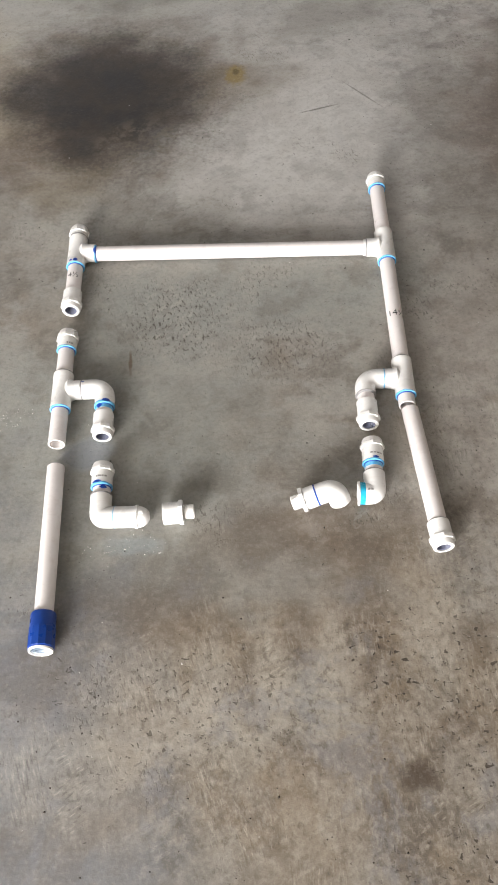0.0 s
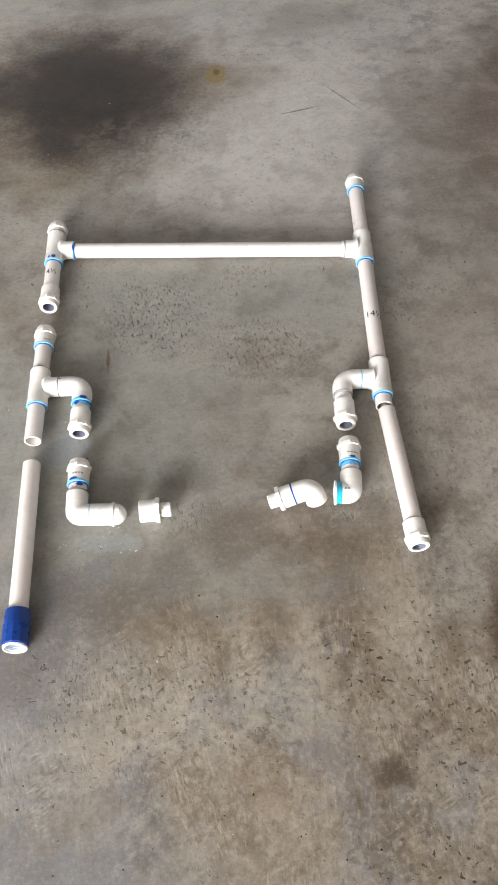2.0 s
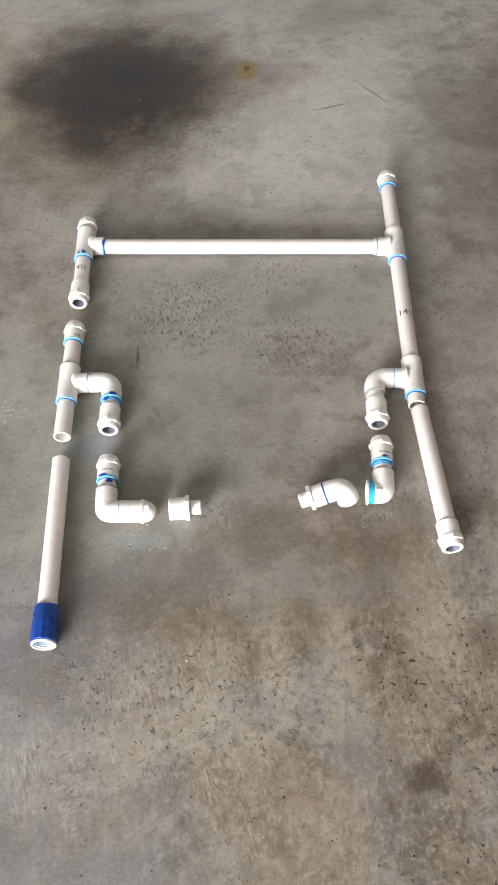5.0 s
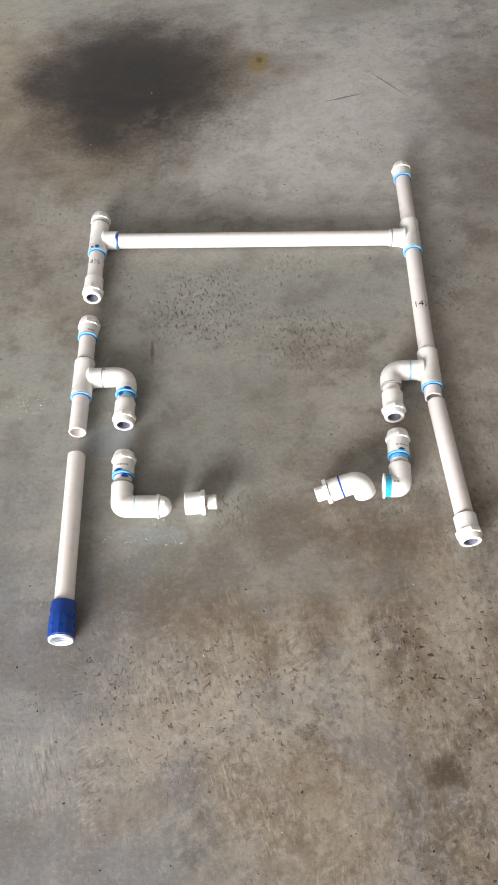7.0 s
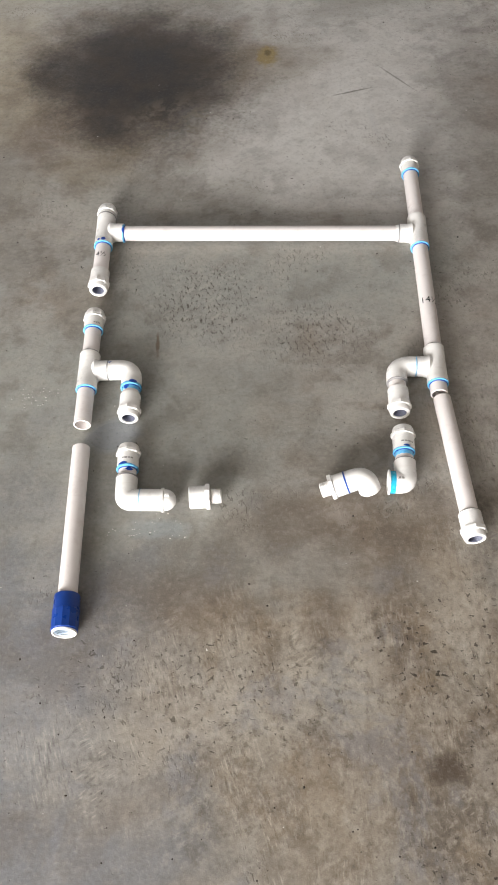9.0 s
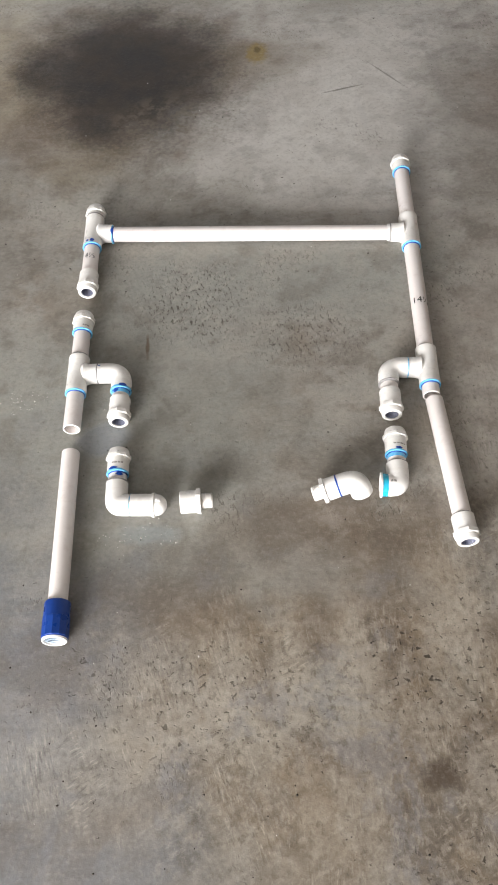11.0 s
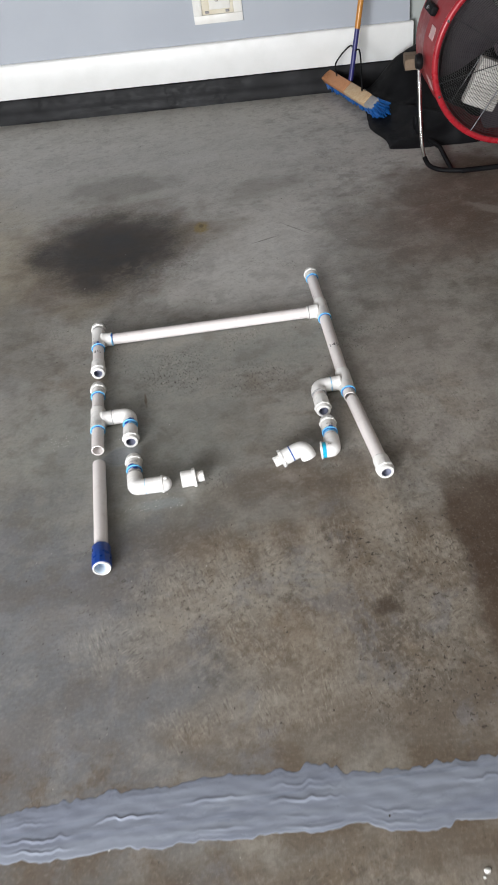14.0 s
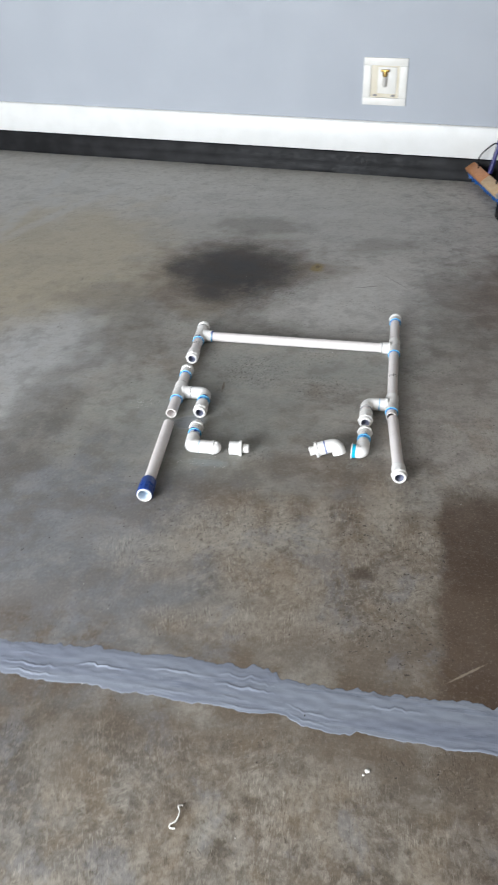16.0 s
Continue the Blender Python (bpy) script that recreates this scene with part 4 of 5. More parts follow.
def primer_drip(parent, p, along, r, turn, width, length):
    """A dark blue run of primer on a pipe, wider at its head."""
    along = Vector(along).normalized()
    right = along.cross(Vector((0, 0, 1))).normalized()
    bm = bmesh.new()
    rows = []
    for i in range(9):
        f = i / 8
        w = width * math.sin(math.pi * (0.12 + 0.80 * f)) * (1 + 0.4 * noise.noise((f * 4, turn, width * 90)))
        row = []
        for k in range(7):
            a = radians(turn) + w * (k / 6 - 0.5) / r
            row.append(bm.verts.new(Vector(p) + along * (length * f) + (r + 0.0006) * (right * math.sin(a) + Vector((0, 0, 1)) * math.cos(a))))
        rows.append(row)
    for a, b in zip(rows, rows[1:]):
        for k in range(6):
            bm.faces.new((a[k], a[k + 1], b[k + 1], b[k]))
    return part("primer_drip", bm, MAT_RING, parent, "dark blue primer drip")


def v3(x, y, z=0.0):
    return Vector((x, y, z))


def manifold():
    """The glued frame: a long bar between two legs, each with its tees and adapters."""
    t = thing("pipe_manifold", Matrix.Translation((0, 0.004, AXIS)), "white plastic pipe frame glued with blue primer, lying on concrete", "pipe")
    # bar
    pipe(t, v3(-0.03, 0.001), v3(0.73, 0.001))
    part("coupling_lip", lathe(collar_profile(0.012, R + 0.0022), frame_along(v3(0.690, 0.001), (1, 0, 0))), MAT_FIT, t)
    # leg with the short marked piece
    d = turned(2.6).to_3x3() @ Vector((0, 1, 0))
    c = v3(-0.0515, 0.004)
    tee(t, c, d, (1, 0, 0), 0.052, 0.052, 0.050)
    ring(t, v3(-0.001, 0.001), (1, 0, 0))
    ring(t, c - d * 0.052, -d)
    pipe(t, c - d * 0.03, c - d * 0.16)
    female_adapter(t, c - d * 0.140, -d, 0.033, 0.022)
    pipe(t, c + d * 0.02, c + d * 0.058)
    glue_line(t, c + d * 0.0535, d)
    female_adapter(t, c + d * 0.055, d, 0.006, 0.022)
    primer_drip(t, c - d * 0.050, d, F + 0.0006, 8, 0.012, 0.010)
    primer_drip(t, c - d * 0.049, d, F + 0.0006, -22, 0.007, 0.007)
    primer_drip(t, v3(-0.004, 0.001), (1, 0, 0), F + 0.0002, 20, 0.016, 0.006)
    wrapped_writing(t, "4½", c - d * 0.094, d, 0.022, 4, MAT_INK, "handwritten black marker figures")
    # long leg
    d = turned(1.2).to_3x3() @ Vector((0, 1, 0))
    c = v3(0.746, 0.001)
    tee(t, c, d, (-1, 0, 0), 0.053, 0.053, 0.048)
    glue_line(t, v3(0.697, 0.001), (1, 0, 0))
    ring(t, c - d * 0.053, -d)
    pipe(t, c + d * 0.03, c + d * 0.235)
    glue_line(t, c + d * 0.054, d, R + 0.001)
    ring(t, c + d * 0.222, -d, F)
    female_adapter(t, c + d * 0.222, d, 0.026, 0.020)
    pipe(t, c - d * 0.03, c - d * 0.40)
    wrapped_writing(t, "14½", c - d * 0.242, d, 0.025, 8, MAT_INK, "handwritten black marker figures")
    e = c - d * 0.428
    tee(t, e, d, (-1, 0.02, 0), 0.052, 0.050, 0.044)
    glue_line(t, e + d * 0.0535, d, R + 0.0012)
    ring(t, e - d * 0.050, -d)
    pipe(t, e - d * 0.03, e - d * 0.078, open_b=True)
    k = e + v3(-0.090, 0.0)
    elbow(t, k, (1, 0, 0), -d, 0.045, 0.047)
    ring(t, e + v3(-0.0445, 0), (1, 0, 0), F, 0.003)
    pipe(t, k - d * 0.03, k - d * 0.09)
    ring(t, k - d * 0.047, -d, F, 0.0025, MAT_GLUE, "grey cement line")
    female_adapter(t, k - d * 0.066, -d, 0.036, 0.021)
    return t


manifold()


def side_branch():
    """Loose tee with a stub, an elbow beside it and an adapter at its head."""
    t = thing("pipe_branch", Matrix.Translation((-0.031, -0.442, AXIS)) @ turned(2.6), "white plastic tee and elbow assembly with blue primer rings", "pipe")
    u = v3(0, 1)
    tee(t, v3(0, 0), u, (1, 0, 0), 0.046, 0.056, 0.046)
    pipe(t, v3(0, 0.02), v3(0, 0.14))
    glue_line(t, v3(0, 0.0475), u, R + 0.0022)
    ring(t, v3(0, 0.119), -u)
    female_adapter(t, v3(0, 0.119), u, 0.028, 0.022)
    ring(t, v3(0, -0.056), -u)
    pipe(t, v3(0, -0.03), v3(0, -0.150), open_b=True)
    elbow(t, v3(0.101, 0), (-1, 0, 0), -u, 0.054, 0.053)
    ring(t, v3(0.047, 0), (1, 0, 0), F, 0.003, MAT_GLUE, "dark cement line")
    e = v3(0.101, -0.053)
    ring(t, e, -u, F, 0.007)
    pipe(t, v3(0.101, -0.03), v3(0.101, -0.10))
    part("primer_smear", lathe([(0.0, R), (0.001, R + 0.0005), (0.011, R + 0.0005), (0.012, R)], frame_along(e, -u), 40, False), MAT_CYAN, t, "runny blue primer")
    female_adapter(t, v3(0.101, -0.074), -u, 0.034, 0.021)
    primer_drip(t, e, -u, R + 0.0006, 25, 0.013, 0.014)
    primer_drip(t, e + u * 0.008, -u, F + 0.0005, -18, 0.020, 0.008)
    primer_drip(t, v3(0.047, -0.002), v3(1, 0), F + 0.0002, -30, 0.012, 0.009)
    print_bars(t, v3(0.0, 0.127), u, F, 10, (0.004, 0.003, 0.005))
    return t


side_branch()


def bevelled_pipe():
    """Loose pipe with a blue threaded coupling on its end."""
    a, b = Vector((-0.0190, -0.647, 0.0194)), Vector((0.0105, -1.067, 0.0265))
    t = thing("coupled_pipe", Matrix.Translation(a), "white plastic pipe with a dark blue coupling on the concrete", "pipe")
    d = (b - a).normalized()
    n = (b - a).length
    pipe(t, v3(0, 0), d * (n - 0.042), open_a=True)
    m = frame_along(d * (n - 0.078), d)
    part("coupling", lathe([(0.0, R + 0.001), (0.001, 0.0240), (0.004, 0.0250), (0.058, 0.0250), (0.066, 0.0250), (0.074, 0.0246), (0.074, 0.0238), (0.040, 0.0238), (0.038, R), (0.0, R)], m, 44), MAT_BLUE, t, "dark blue plastic coupling")
    grip = lathe([(0.032, 0.0248), (0.033, 0.0264), (0.071, 0.0264), (0.073, 0.0250)], m, 12, False)
    part("grip", grip, MAT_BLUE, t, "faceted blue grip", sharp=20)
    e = part("mouth", lathe([(0.060, 0.0239), (0.0765, 0.0239), (0.078, 0.0232), (0.078, 0.0208), (0.0745, 0.0200), (0.060, 0.0200)], m, 44), MAT_FIT, t, "white threaded bush")
    prof = []
    for k in range(9):
        prof += [(0.0745 - 0.0032 * k, 0.0201), (0.0729 - 0.0032 * k, 0.0186)]
    prof += [(0.044, 0.0184), (0.041, 0.0176), (0.0405, 0.0002)]
    part("thread", lathe(prof, m, 40, False), MAT_BUSH, e, "blue-tinged inside thread")
    return t


bevelled_pipe()


def long_pipe():
    """Loose pipe that butts against the stub of the frame and ends in an adapter."""
    a, b = Vector((0.762, -0.507, 0.0205)), Vector((0.7965, -0.848, AXIS))
    t = thing("adapter_pipe", Matrix.Translation(a), "white plastic pipe with a threaded adapter on its end", "pipe")
    d = (b - a).normalized()
    n = (b - a).length
    pipe(t, v3(0, 0), d * (n - 0.02), open_a=True)
    glue_line(t, d * (n - 0.0525), d, R + 0.0012)
    female_adapter(t, d * (n - 0.052), d, 0.031, 0.021)
    return t


long_pipe()


def corner_piece():
    """Loose elbow with an adapter on one leg and a rounded bush on the other."""
    t = thing("pipe_corner", Matrix.Translation((0.0935, -0.777, AXIS)) @ turned(3.5), "white plastic elbow with two adapters and blue primer", "pipe")
    u, s = v3(0, 1), v3(0.9985, -0.05)
    elbow(t, v3(0, 0), u, s, 0.050, 0.030, 0.009)
    pipe(t, u * 0.03, u * 0.10)
    glue_line(t, u * 0.051, u)
    ring(t, u * 0.072, -u, F, 0.006)
    female_adapter(t, u * 0.072, u, 0.031, 0.020)
    primer_drip(t, u * 0.074, u, F + 0.0002, -20, 0.022, 0.006)
    primer_drip(t, u * 0.060, u, R + 0.0006, 20, 0.016, 0.008)
    m = frame_along(s * 0.030, s)
    ob = part("bush", lathe([(0.0, F - 0.001), (0.001, F), (0.044, F), (0.0445, F + 0.0022), (0.050, F + 0.0024), (0.0505, F), (0.060, F - 0.002), (0.068, F - 0.007), (0.073, F - 0.014), (0.0745, 0.0003)], m, 44, False), MAT_FIT, t, "white domed end bush")
    part("lug", box((0.008, 0.006, 0.010), m @ Matrix.Translation((0, F - 0.002, 0.058)), 0.002), MAT_FIT, ob)
    ring(t, s * 0.031, s, F, 0.002)
    print_bars(t, u * 0.088, u, F, -25, (0.004, 0.006, 0.004, 0.005))
    return t


corner_piece()


def loose_adapter():
    t = thing("male_adapter", Matrix.Translation((0.2250, -0.770, AXIS)) @ turned(5), "white plastic male threaded adapter lying on concrete", "pipe fitting")
    male_adapter(t, v3(0, 0), (1, 0, 0), 0.034, 0.008, 0.024, 0.0158)
    return t


loose_adapter()


def elbow_union():
    """Male adapter pushed into an elbow whose open leg rests on the floor."""
    c = Vector((0.584, -0.726, 0.0475))
    a = Vector((-0.955, -0.235, -0.26)).normalized()
    b = Vector((0.30, -0.42, -0.85))
    b = (b - a * b.dot(a)).normalized()
    t = thing("elbow_union", Matrix.Translation(c), "white plastic elbow with a male adapter tipped on the floor", "pipe fitting")
    elbow(t, v3(0, 0), a, b, 0.040, 0.036, 0.020)
    part("primer_line", lathe([(-0.0016, F - 0.001), (-0.0016, F + 0.0006), (0.0016, F + 0.0006), (0.0016, F - 0.001)], frame_along(a * 0.0405, a), 40), MAT_RING, t, "dark blue primer line")
    male_adapter(t, a * 0.041, a, 0.026, 0.008, 0.020, 0.0158)
    print_bars(t, a * 0.058, a, F, -15, (0.005, 0.004))
    return t


elbow_union()


def primed_corner():
    """Elbow with an adapter on its upper leg; the open socket is painted with cyan primer."""
    t = thing("primed_elbow", Matrix.Translation((0.669, -0.727, AXIS)), "white plastic elbow with cyan primer in its open socket", "pipe")
    u, s = v3(0.012, 1).normalized(), v3(-1, 0.02).normalized()
    elbow(t, v3(0, 0), u, s, 0.050, 0.034, 0.009)
    pipe(t, u * 0.03, u * 0.10)
    glue_line(t, u * 0.051, u, R + 0.0015)
    ring(t, u * 0.073, -u, F, 0.005)
    part("primer_smear", lathe([(-0.008, R), (-0.007, R + 0.0004), (0.0, R + 0.0005), (0.002, R)], frame_along(u * 0.069, u), 40, False), MAT_CYAN, t, "pale blue primer smear")
    female_adapter(t, u * 0.073, u, 0.034, 0.020)
    m = frame_along(s * 0.020, s)
    part("primed_socket", lathe([(0.0, F - 0.0006), (0.002, F + 0.0005), (0.0125, F + 0.0006)], m, 40, False), MAT_AQUA, t, "wet cyan primer")
    part("socket_lip", lathe([(0.0125, F), (0.013, F + 0.0032), (0.0165, F + 0.0032), (0.017, F), (0.017, R), (0.004, R - 0.001), (0.004, 0.0003)], m, 40, False), MAT_FIT, t)
    print_bars(t, u * 0.088, u, F, -18, (0.006, 0.005, 0.006, 0.005), length=0.003)
    primer_drip(t, u * 0.076, u, F + 0.0002, 10, 0.014, 0.005)
    print_bars(t, v3(-0.012, -0.004), u, F, -15, (0.006, 0.005, 0.006), length=0.005)
    return t


primed_corner()


# ---- wall box ----
def wall_box():
    """Recessed supply box: a flanged white frame, a cream well and a brass valve inside."""
    m = GARAGE @ Matrix.Translation((0.566, 0, 0.541))
    t = thing("supply_box", m, "white plastic supply box with a brass valve, set in the wall", "outlet box")
    w, h, iw, ih, dep = 0.256, 0.262, 0.166, 0.178, 0.012
    for a, b, name in (((-w / 2, -ih / 2 - 0.042), (w / 2, -ih / 2), "frame_rail"), ((-w / 2, ih / 2), (w / 2, ih / 2 + 0.042), "frame_rail"), ((-w / 2, -ih / 2 + 0.0004), (-iw / 2, ih / 2 - 0.0004), "frame_stile"), ((iw / 2, -ih / 2 + 0.0004), (w / 2, ih / 2 - 0.0004), "frame_stile")):
        part(name, box((b[0] - a[0], dep, b[1] - a[1]), Matrix.Translation(((a[0] + b[0]) / 2, -dep / 2, (a[1] + b[1]) / 2)), 0.002), MAT_BOXWHITE, t)
    part("well", box((iw - 0.002, 0.003, ih - 0.002), Matrix.Translation((0, -0.003, 0))), MAT_BOXIN, t, "cream inside of the box")
    part("panel", box((iw * 0.66, 0.006, ih * 0.82), Matrix.Translation((0.012, -0.0075, 0.008)), 0.002), MAT_BOXWHITE, t)
    for x in (-0.056, 0.05):
        part("ledge", box((0.02, 0.010, 0.012), Matrix.Translation((x, -0.009, -0.076)), 0.002), MAT_GLUE, t)
    v = part("valve", lathe([(0.0, 0.010), (0.002, 0.0125), (0.050, 0.0125), (0.056, 0.010), (0.06, 0.008), (0.06, 0.0003)], frame_along((0.0, -0.021, 0.035), (0, 0, -1)), 24, False), MAT_HUB, t, "pale valve outlet")
    part("valve_body", lathe([(-0.016, 0.0003), (-0.016, 0.013), (0.0, 0.016), (0.016, 0.013), (0.016, 0.0003)], frame_along((0, -0.023, 0.048), (0, 0, 1)), 18, False), MAT_BRASS, v, "brass valve body")
    part("valve_handle", box((0.050, 0.012, 0.014), Matrix.Translation((0.0, -0.030, 0.064)), 0.004), MAT_BRASS, v, "brass valve handle")
    return t


wall_box()


# ---- broom ----
def broom():
    t = thing("push_broom", Matrix.Translation((1.19, 2.01, 0.0)), "push broom with orange handle and blue bristles leaning on the wall", "broom")
    tail, tip = Vector((-0.085, 0.225, 0.085)), Vector((0.085, -0.265, 0.072))
    d = (tip - tail).normalized()
    n = (tip - tail).length
    m = frame_along(tail, d)
    side = Vector((d.y, -d.x, 0)).normalized()
    up = side.cross(d).normalized()
    up = up if up.z > 0 else -up
    mm = Matrix.Translation(tail) @ Matrix((d, side, up)).transposed().to_4x4() @ Matrix.Rotation(radians(-36), 4, "X")
    part("block", box((n * 0.47, 0.066, 0.036), mm @ Matrix.Translation((n * 0.25, 0, 0)), 0.006), MAT_BLOCK_RED, t, "worn orange wooden broom block")
    part("block_half", box((n * 0.40, 0.067, 0.037), mm @ Matrix.Translation((n * 0.69, 0, 0)), 0.006), MAT_BLOCK, t, "bare cream wooden broom block")
    part("block_tip", box((n * 0.13, 0.064, 0.034), mm @ Matrix.Translation((n * 0.955, 0, -0.002)), 0.008), MAT_GLUE, t, "scuffed grey block end")
    for k in range(13):
        f = n * (0.03 + 0.965 * k / 12)
        bm = bmesh.new()
        for j in range(3):
            for q in range(7):
                a = Vector((f + random.uniform(-0.018, 0.018), -0.024 + 0.024 * j + random.uniform(-0.008, 0.008), -0.015))
                b = a + Vector((random.uniform(-0.012, 0.012), (j - 1) * 0.008 + random.uniform(-0.006, 0.006), -0.034))
                tube([mm @ a, mm @ b], 0.0042, 5, bm)
        part("bristle_tuft", bm, MAT_BRISTLE, t)
    bm = bmesh.new()
    for j in range(110):
        a = Vector((n * 0.985, random.uniform(-0.034, 0.034), random.uniform(-0.034, 0.014)))
        b = a + Vector((random.uniform(0.03, 0.085), random.uniform(-0.022, 0.022), random.uniform(-0.045, -0.01)))
        tube([mm @ a, mm @ b], 0.004, 5, bm)
    part("bristle_tuft", bm, MAT_BRISTLE, t, "splayed blue end bristles")
    a, b = Vector((0.015, 0.02, 0.11)), Vector((0.262, 0.186, 1.38))
    k = a + (b - a) * 0.19
    part("sleeve", tube([a, a + (k - a) * 0.03, k], 0.0125, 18), MAT_PURPLE, t, "blue-violet handle sleeve")
    part("handle", tube([k, k + (b - k) * 0.5, b], 0.0145, 18), MAT_ORANGE, t, "orange varnished wooden handle")
    for s in (-1, 1):
        e = tail + d * (n * (0.5 + 0.26 * s)) + Vector((0, 0, 0.03))
        part("brace", tube(bezier([e, e + Vector((0, 0, 0.07)), a + (k - a) * 0.62 + d * 0.05 * s, a + (k - a) * 0.55], 8), 0.004, 8), MAT_BLACK, t, "black wire brace")
    return t


broom()


# ---- tarpaulin, cardboard and fan ----
def heap_height(x, y):
    """How high the folded tarpaulin lies at a place on the floor."""
    f = min(1.0, max(0.0, (x - 1.30) / 0.38))
    h = 0.020 + 0.12 * f * f * (3 - 2 * f)
    h *= 0.75 + 0.35 * min(1.0, max(0.0, (y - 1.3) / 0.6))
    h += 0.12 * ease(y, 1.72, 2.08) * ease(x, 1.25, 1.48)
    crease = abs((x - 1.26) * 0.80 + (y - 2.05) * 0.36)
    h += 0.022 * math.exp(-(crease / 0.018) ** 2) * (0.4 + f)
    h += 0.010 * noise.noise((x * 7, y * 5, 0)) + 0.006 * noise.noise((x * 19, y * 15, 2))
    return max(h, 0.008)


def tarpaulin():
    """Black plastic sheet folded up in a low heap by the wall."""
    bm = bmesh.new()
    nx, ny = 70, 80
    rows = []
    for i in range(nx + 1):
        row = []
        for k in range(ny + 1):
            u, v = i / nx, k / ny
            left = 1.235 + 0.03 * noise.noise((v * 4, 1, 0)) + 0.035 * (1 - v) ** 4
            front = 1.30 + 0.012 * noise.noise((u * 5, 2, 0)) + 0.05 * (1 - u) ** 6
            x, y = left + (2.02 - left) * u, front + (2.13 - front) * v
            edge = min(u * 14, v * 14, (1 - u) * 14, (1 - v) * 14, 1.0)
            row.append(bm.verts.new((x, y, heap_height(x, y) * math.sqrt(edge) + (0.002 if edge > 0 else -0.001))))
        rows.append(row)
    for a, b in zip(rows, rows[1:]):
        for k in range(ny):
            bm.faces.new((a[k], b[k], b[k + 1], a[k + 1]))
    ob = new("tarpaulin", mesh_of("tarpaulin", bm, MAT_BLACK, 70))
    return tagged(ob, "black plastic tarpaulin folded in a heap by the wall", "tarpaulin")


tarpaulin()


def carton():
    t = thing("cardboard_box", Matrix.Translation((1.545, 1.90, heap_height(1.545, 1.90) - 0.004)) @ turned(-8), "small brown cardboard box lying on the black tarpaulin", "box")
    part("carton_body", box((0.17, 0.12, 0.05), Matrix.Translation((0, 0, 0.025)), 0.003), MAT_CARD, t)
    part("flap", box((0.16, 0.056, 0.003), pose(0, -0.03, 0.0535, 4, 0, 0)), MAT_CARD, t)
    part("flap", box((0.16, 0.056, 0.003), pose(0, 0.03, 0.0535, -4, 0, 0)), MAT_CARD, t)
    return t


carton()


def drum_fan():
    """Big drum fan: red shell, tubular front ring, wire guards, blades, motor and a tube stand."""
    t = thing("drum_fan", Matrix.Translation((1.752, 1.07, 0.440)) @ turned(-2), "large red metal drum fan with wire guard on a tube stand", "fan")
    rr, depth = 0.362, 0.36
    back = frame_along((0, 0, 0), (0, 1, 0))
    part("drum", lathe([(0.0, rr - 0.012), (0.02, rr - 0.016), (0.05, rr - 0.004), (0.17, rr - 0.004), (0.18, rr), (0.20, rr), (0.21, rr - 0.004), (depth, rr - 0.004), (depth, rr - 0.010), (0.0, rr - 0.022)], back, 96), MAT_RED_SIDE, t, "dull red sheet-metal drum")
    bm = bmesh.new()
    seg, ms = 96, 14
    rings = [[bm.verts.new(((rr - 0.010 + 0.014 * math.cos(2 * math.pi * j / ms)) * math.cos(2 * math.pi * i / seg), -0.006 + 0.014 * math.sin(2 * math.pi * j / ms), (rr - 0.010 + 0.014 * math.cos(2 * math.pi * j / ms)) * math.sin(2 * math.pi * i / seg))) for j in range(ms)] for i in range(seg)]
    for i in range(seg):
        a, b = rings[i], rings[(i + 1) % seg]
        for j in range(ms):
            bm.faces.new((a[j], b[j], b[(j + 1) % ms], a[(j + 1) % ms]))
    part("front_ring", bm, MAT_RED, t, "glossy bright red front ring")
    def wire_ring(r, y):
        return lathe([(y - 0.0008, r - 0.0008), (y - 0.0008, r + 0.0008), (y + 0.0008, r + 0.0008), (y + 0.0008, r - 0.0008)], back, 64)

    for y, name in ((-0.012, "front_guard"), (depth - 0.008, "rear_guard")):
        g = part(name, wire_ring(rr - 0.024, y), MAT_WIRE, t, "fine dark wire guard")
        for q in range(33):
            part("wire_ring", wire_ring(0.05 + (rr - 0.08) * q / 33, y), MAT_WIRE, g)
        for q in range(8):
            a = math.pi * 2 * q / 8 + 0.2
            part("spoke", tube([(0.04 * math.cos(a), y - 0.003, 0.04 * math.sin(a)), ((rr - 0.02) * math.cos(a), y - 0.003, (rr - 0.02) * math.sin(a))], 0.0022, 6), MAT_WIRE, g)
        part("badge", lathe([(y - 0.004, 0.0003), (y - 0.004, 0.048), (y + 0.003, 0.05), (y + 0.003, 0.0003)], back, 40, False), MAT_BLACK, g)
    part("motor", lathe([(0.19, 0.0003), (0.19, 0.06), (0.20, 0.075), (0.31, 0.075), (0.325, 0.055), (0.325, 0.0003)], back, 40, False), MAT_BLACK, t, "black motor housing")
    part("hub", lathe([(0.10, 0.0003), (0.10, 0.05), (0.11, 0.06), (0.17, 0.06), (0.17, 0.0003)], back, 40, False), MAT_BLADE, t)
    for q in range(3):
        bm = bmesh.new()
        rows = []
        for i in range(15):
            f = i / 14
            r = 0.05 + (rr - 0.075) * f
            half = radians(24 + 20 * math.sin(math.pi * (0.25 + 0.6 * f)))
            row = []
            for j in range(11):
                a = 2 * math.pi * q / 3 + 0.55 + half * (2 * j / 10 - 1) + 0.25 * f
                y = 0.135 + 0.055 * (2 * j / 10 - 1) * (1 - 0.25 * f)
                row.append(bm.verts.new((r * math.cos(a), y, r * math.sin(a))))
            rows.append(row)
        for a, b in zip(rows, rows[1:]):
            for j in range(10):
                bm.faces.new((a[j], a[j + 1], b[j + 1], b[j]))
        bmesh.ops.solidify(bm, geom=bm.faces[:], thickness=0.003)
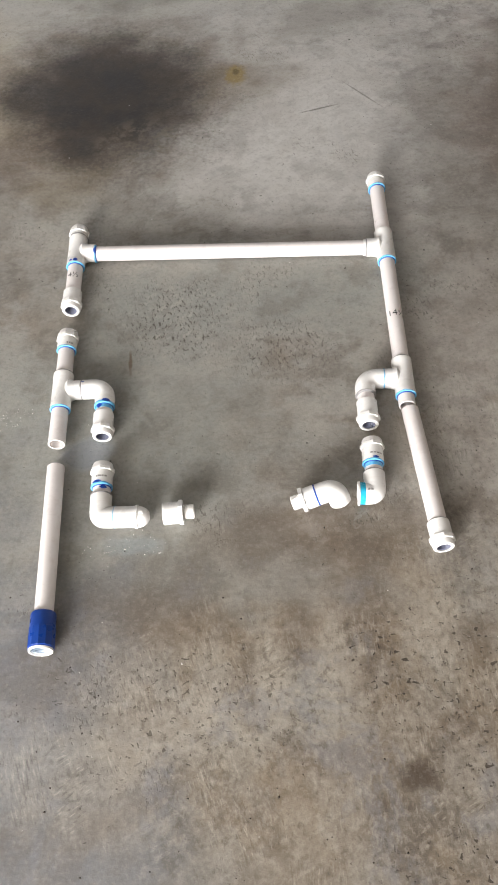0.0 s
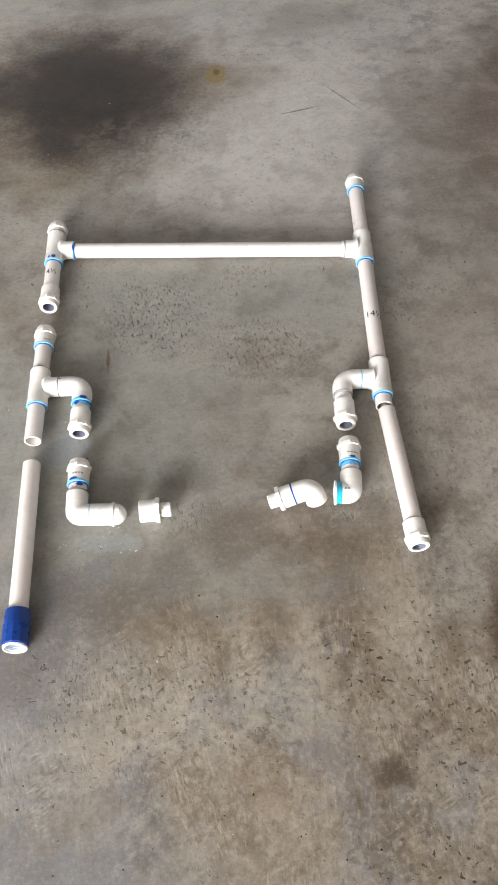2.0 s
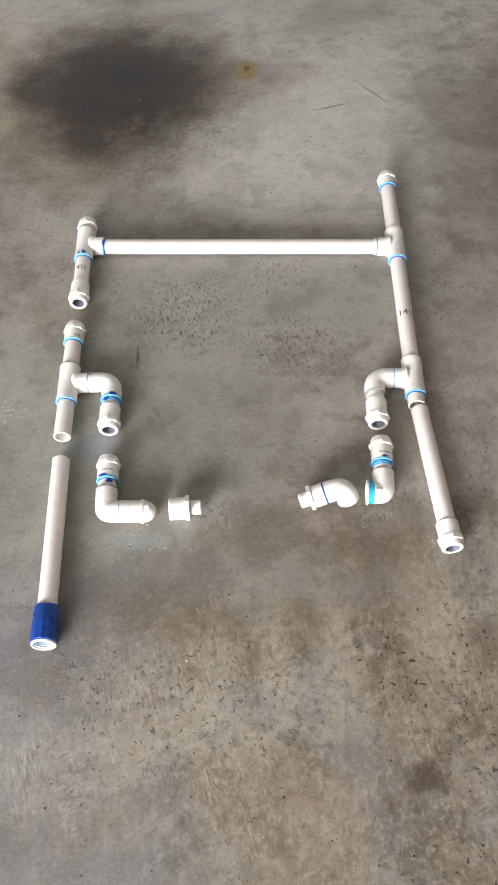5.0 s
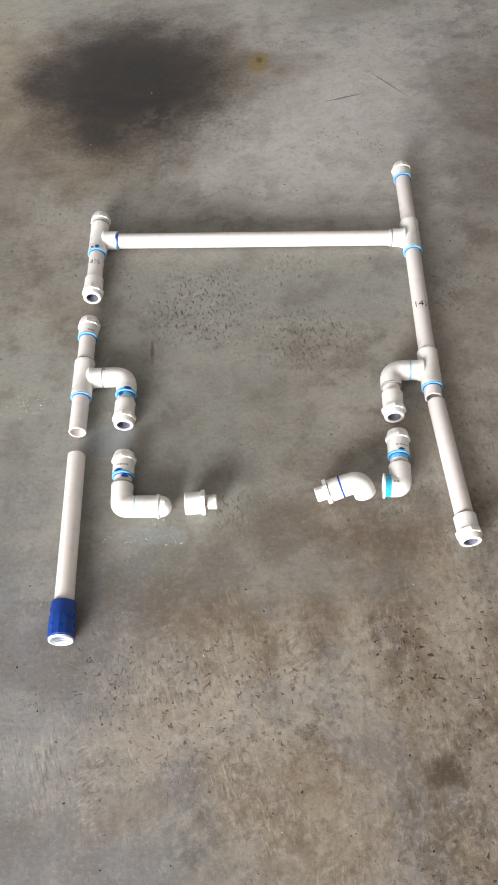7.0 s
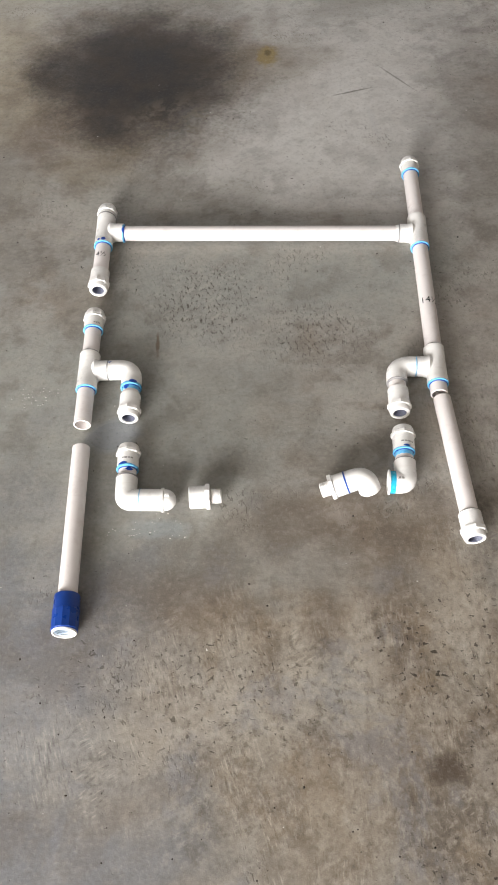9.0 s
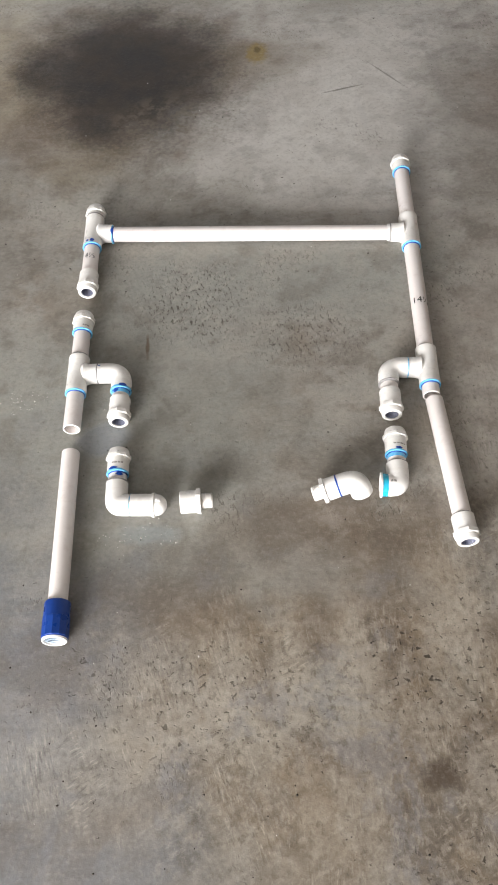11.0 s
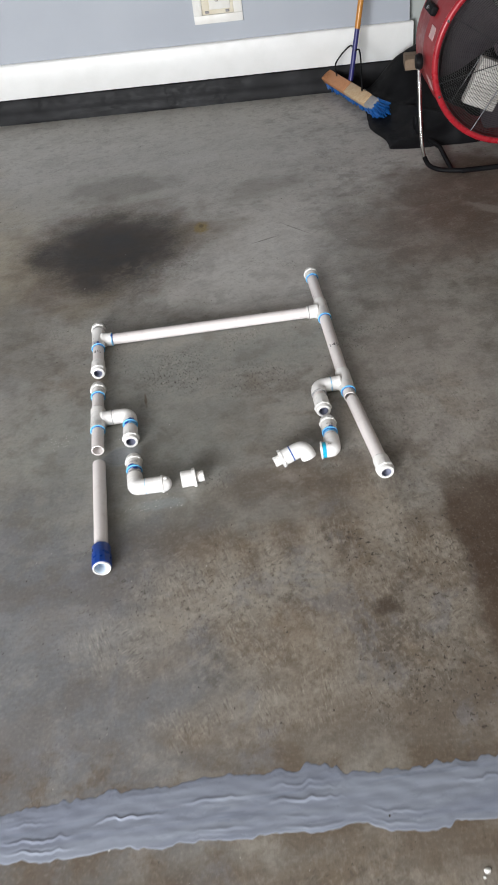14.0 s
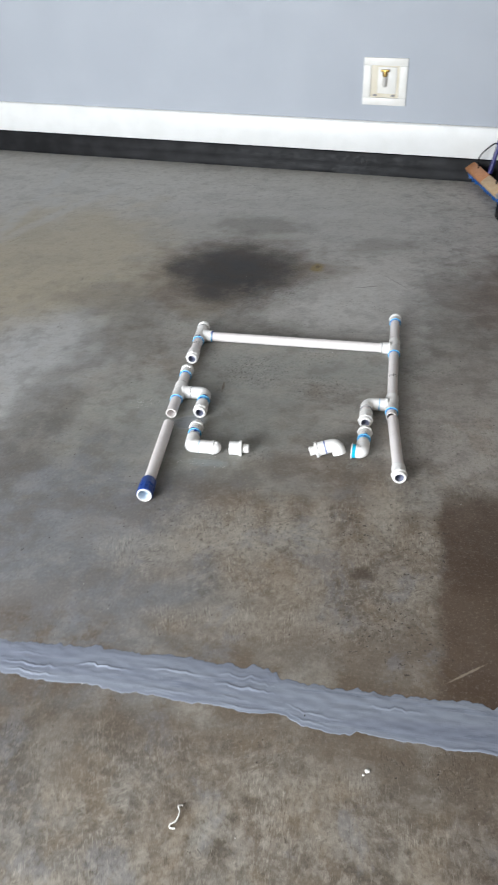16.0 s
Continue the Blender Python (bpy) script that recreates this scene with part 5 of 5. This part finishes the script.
        part("blade", bm, MAT_BLADE, t, "grey metal fan blade")
    # motor cover, ribbed and pale
    bm = box((0.15, 0.05, 0.20), pose(-0.105, 0.075, -0.125, 0, 24, 0), 0.012)
    cover = part("ribbed_cover", bm, MAT_HUB, t, "pale ribbed cover inside the drum")
    for k in range(9):
        part("cover_rib", box((0.14, 0.006, 0.006), pose(-0.105, 0.075, -0.125, 0, 24, 0) @ Matrix.Translation((0, -0.027, -0.066 + 0.0165 * k)), 0.002), MAT_HUB, cover)
    # brackets and clamp knobs on the rim
    for a in (152, 121, 60, 12):
        p = Vector(((rr + 0.010) * math.cos(radians(a)), 0.20, (rr + 0.010) * math.sin(radians(a))))
        mm = Matrix.Translation(p) @ Matrix.Rotation(-radians(a), 4, "Y")
        k = part("clamp", box((0.032, 0.12, 0.040), mm, 0.010), MAT_BLACK, t, "black plastic clamp")
        part("bolt", lathe([(0.0, 0.0003), (0.0, 0.008), (0.01, 0.008), (0.013, 0.005), (0.013, 0.0003)], mm @ frame_along((0.012, -0.02, 0), (1, 0, 0)), 12, False), MAT_STEEL, k)
    for a, y in ((163, 0.10), (197, 0.12)):
        mm = Matrix.Rotation(-radians(a), 4, "Y") @ Matrix.Translation((rr - 0.0035, y, 0))
        part("sticker", box((0.0016, 0.07, 0.05), mm), MAT_STICKER, t, "pale pink faded sticker")
    for a in (200, 150, 100, 50, 320, 260):
        p = ((rr - 0.010) * math.cos(radians(a)), -0.019, (rr - 0.010) * math.sin(radians(a)))
        part("screw", lathe([(-0.004, 0.0003), (-0.003, 0.006), (0.002, 0.007), (0.002, 0.0003)], frame_along(p, (0, 1, 0)), 12, False), MAT_STEEL, t)
    # stand
    for s in (-1, 1):
        x = s * (rr + 0.024)
        line = bezier([(x, 0.164, -0.03), (x, 0.135, -0.10), (x, 0.06, -0.32), (x * 0.97, 0.0, -0.405), (x * 0.86, -0.06, -0.4215), (x * 0.6, -0.10, -0.4225)], 8)
        cut = 22
        part("bright_tube", tube(line[:cut + 1], 0.0085, 14), MAT_STEEL, t, "bright steel stand tube")
        part("stand_leg", tube(line[cut:], 0.0105, 14), MAT_BLACK, t, "bent black steel stand tube")
        part("pivot_knob", lathe([(0.0, 0.0003), (0.0, 0.03), (0.012, 0.034), (0.026, 0.028), (0.03, 0.0003)], frame_along((x - 0.012 * s, 0.15, -0.02), (s, 0, 0)), 10, False), MAT_BLACK, t, "black pivot knob")
        part("strut", tube([(x * 0.72, -0.085, -0.4225), (x * 0.72, 0.16, -0.4165), (x * 0.86, 0.34, -0.4165)], 0.0105, 12), MAT_BLACK, t)
    part("cross_tube", tube([(-0.24, -0.10, -0.4225), (0, -0.105, -0.4225), (0.24, -0.10, -0.4225)], 0.0115, 14), MAT_BLACK, t)
    for s in (-1, 1):
        part("wheel", lathe([(-0.018, 0.012), (-0.018, 0.042), (-0.012, 0.050), (0.012, 0.050), (0.018, 0.042), (0.018, 0.012)], frame_along((s * 0.34, 0.36, -0.388), (1, 0, 0)), 28), MAT_BLACK, t, "black rubber wheel")
    return t


drum_fan()


# ---- litter on the floor ----
def paper_curl():
    t = tagged(new("paper_strip", mesh_of("paper_strip", tube(bezier([(0.010, 0.040, 0.003), (0.0, 0.034, 0.006), (0.008, 0.014, 0.008), (0.004, -0.012, 0.005), (-0.009, -0.026, 0.003), (-0.006, -0.036, 0.003), (0.006, -0.036, 0.004)], 8), 0.0021, 8), MAT_STRING)), "curled strip of white plastic on the concrete", "litter")
    t.matrix_basis = Matrix.Translation((0.370, -2.092, 0.0)) @ Matrix.Diagonal((0.85, 0.72, 0.9, 1))
    return t


paper_curl()


def chip(x, y, r, material, label, name="chip"):
    bm = bmesh.new()
    bmesh.ops.create_icosphere(bm, subdivisions=2, radius=r)
    for v in bm.verts:
        k = 1 + 0.5 * noise.noise(v.co * (2.2 / r) + Vector((x * 30, y * 30, 0)))
        v.co = Vector((v.co.x * k, v.co.y * k * 0.8, v.co.z * 0.4 * k + r * 0.35))
    ob = new(name, mesh_of(name, bm, material, 60))
    ob.matrix_basis = Matrix.Translation((x, y, 0))
    return tagged(ob, label, "litter")


chip(0.765, -1.914, 0.0066, MAT_STRING, "small crumpled white paper scrap on the concrete", "paper_scrap")
chip(0.757, -1.925, 0.003, MAT_STRING, "small white paper scrap on the concrete", "paper_scrap")


def scatter(name, spots, count, size, material, label):
    """Grit too small and plentiful to count, thrown in loose patches."""
    bm = bmesh.new()
    for _ in range(count):
        cx, cy, rx, ry = random.choice(spots)
        x, y = random.gauss(cx, rx), random.gauss(cy, ry)
        r = size * random.uniform(0.45, 1.3)
        made = bmesh.ops.create_icosphere(bm, subdivisions=1, radius=r, matrix=Matrix.Translation((x, y, r * 0.35)) @ Matrix.Rotation(random.uniform(0, 6), 4, "Z") @ Matrix.Diagonal((random.uniform(0.7, 1.6), 1, 0.5, 1)))
    ob = new(name, mesh_of(name, bm, material, 60))
    return tagged(ob, label, "grit", kind="stuff")


scatter("white_grit", [(-0.16, -0.50, 0.025, 0.02), (0.16, -0.83, 0.05, 0.02), (0.4, -0.4, 0.6, 0.7), (0.4, -1.5, 0.5, 0.5)], 130, 0.0014, MAT_GRIT, "white plastic shavings and grit on the concrete")
scatter("dark_grit", [(0.5, -0.3, 0.6, 0.8), (1.0, -0.5, 0.25, 0.6), (0.4, -1.3, 0.4, 0.3), (-0.2, -1.0, 0.3, 0.3)], 170, 0.0018, MAT_CRUMB, "dark crumbs and grit on the concrete")
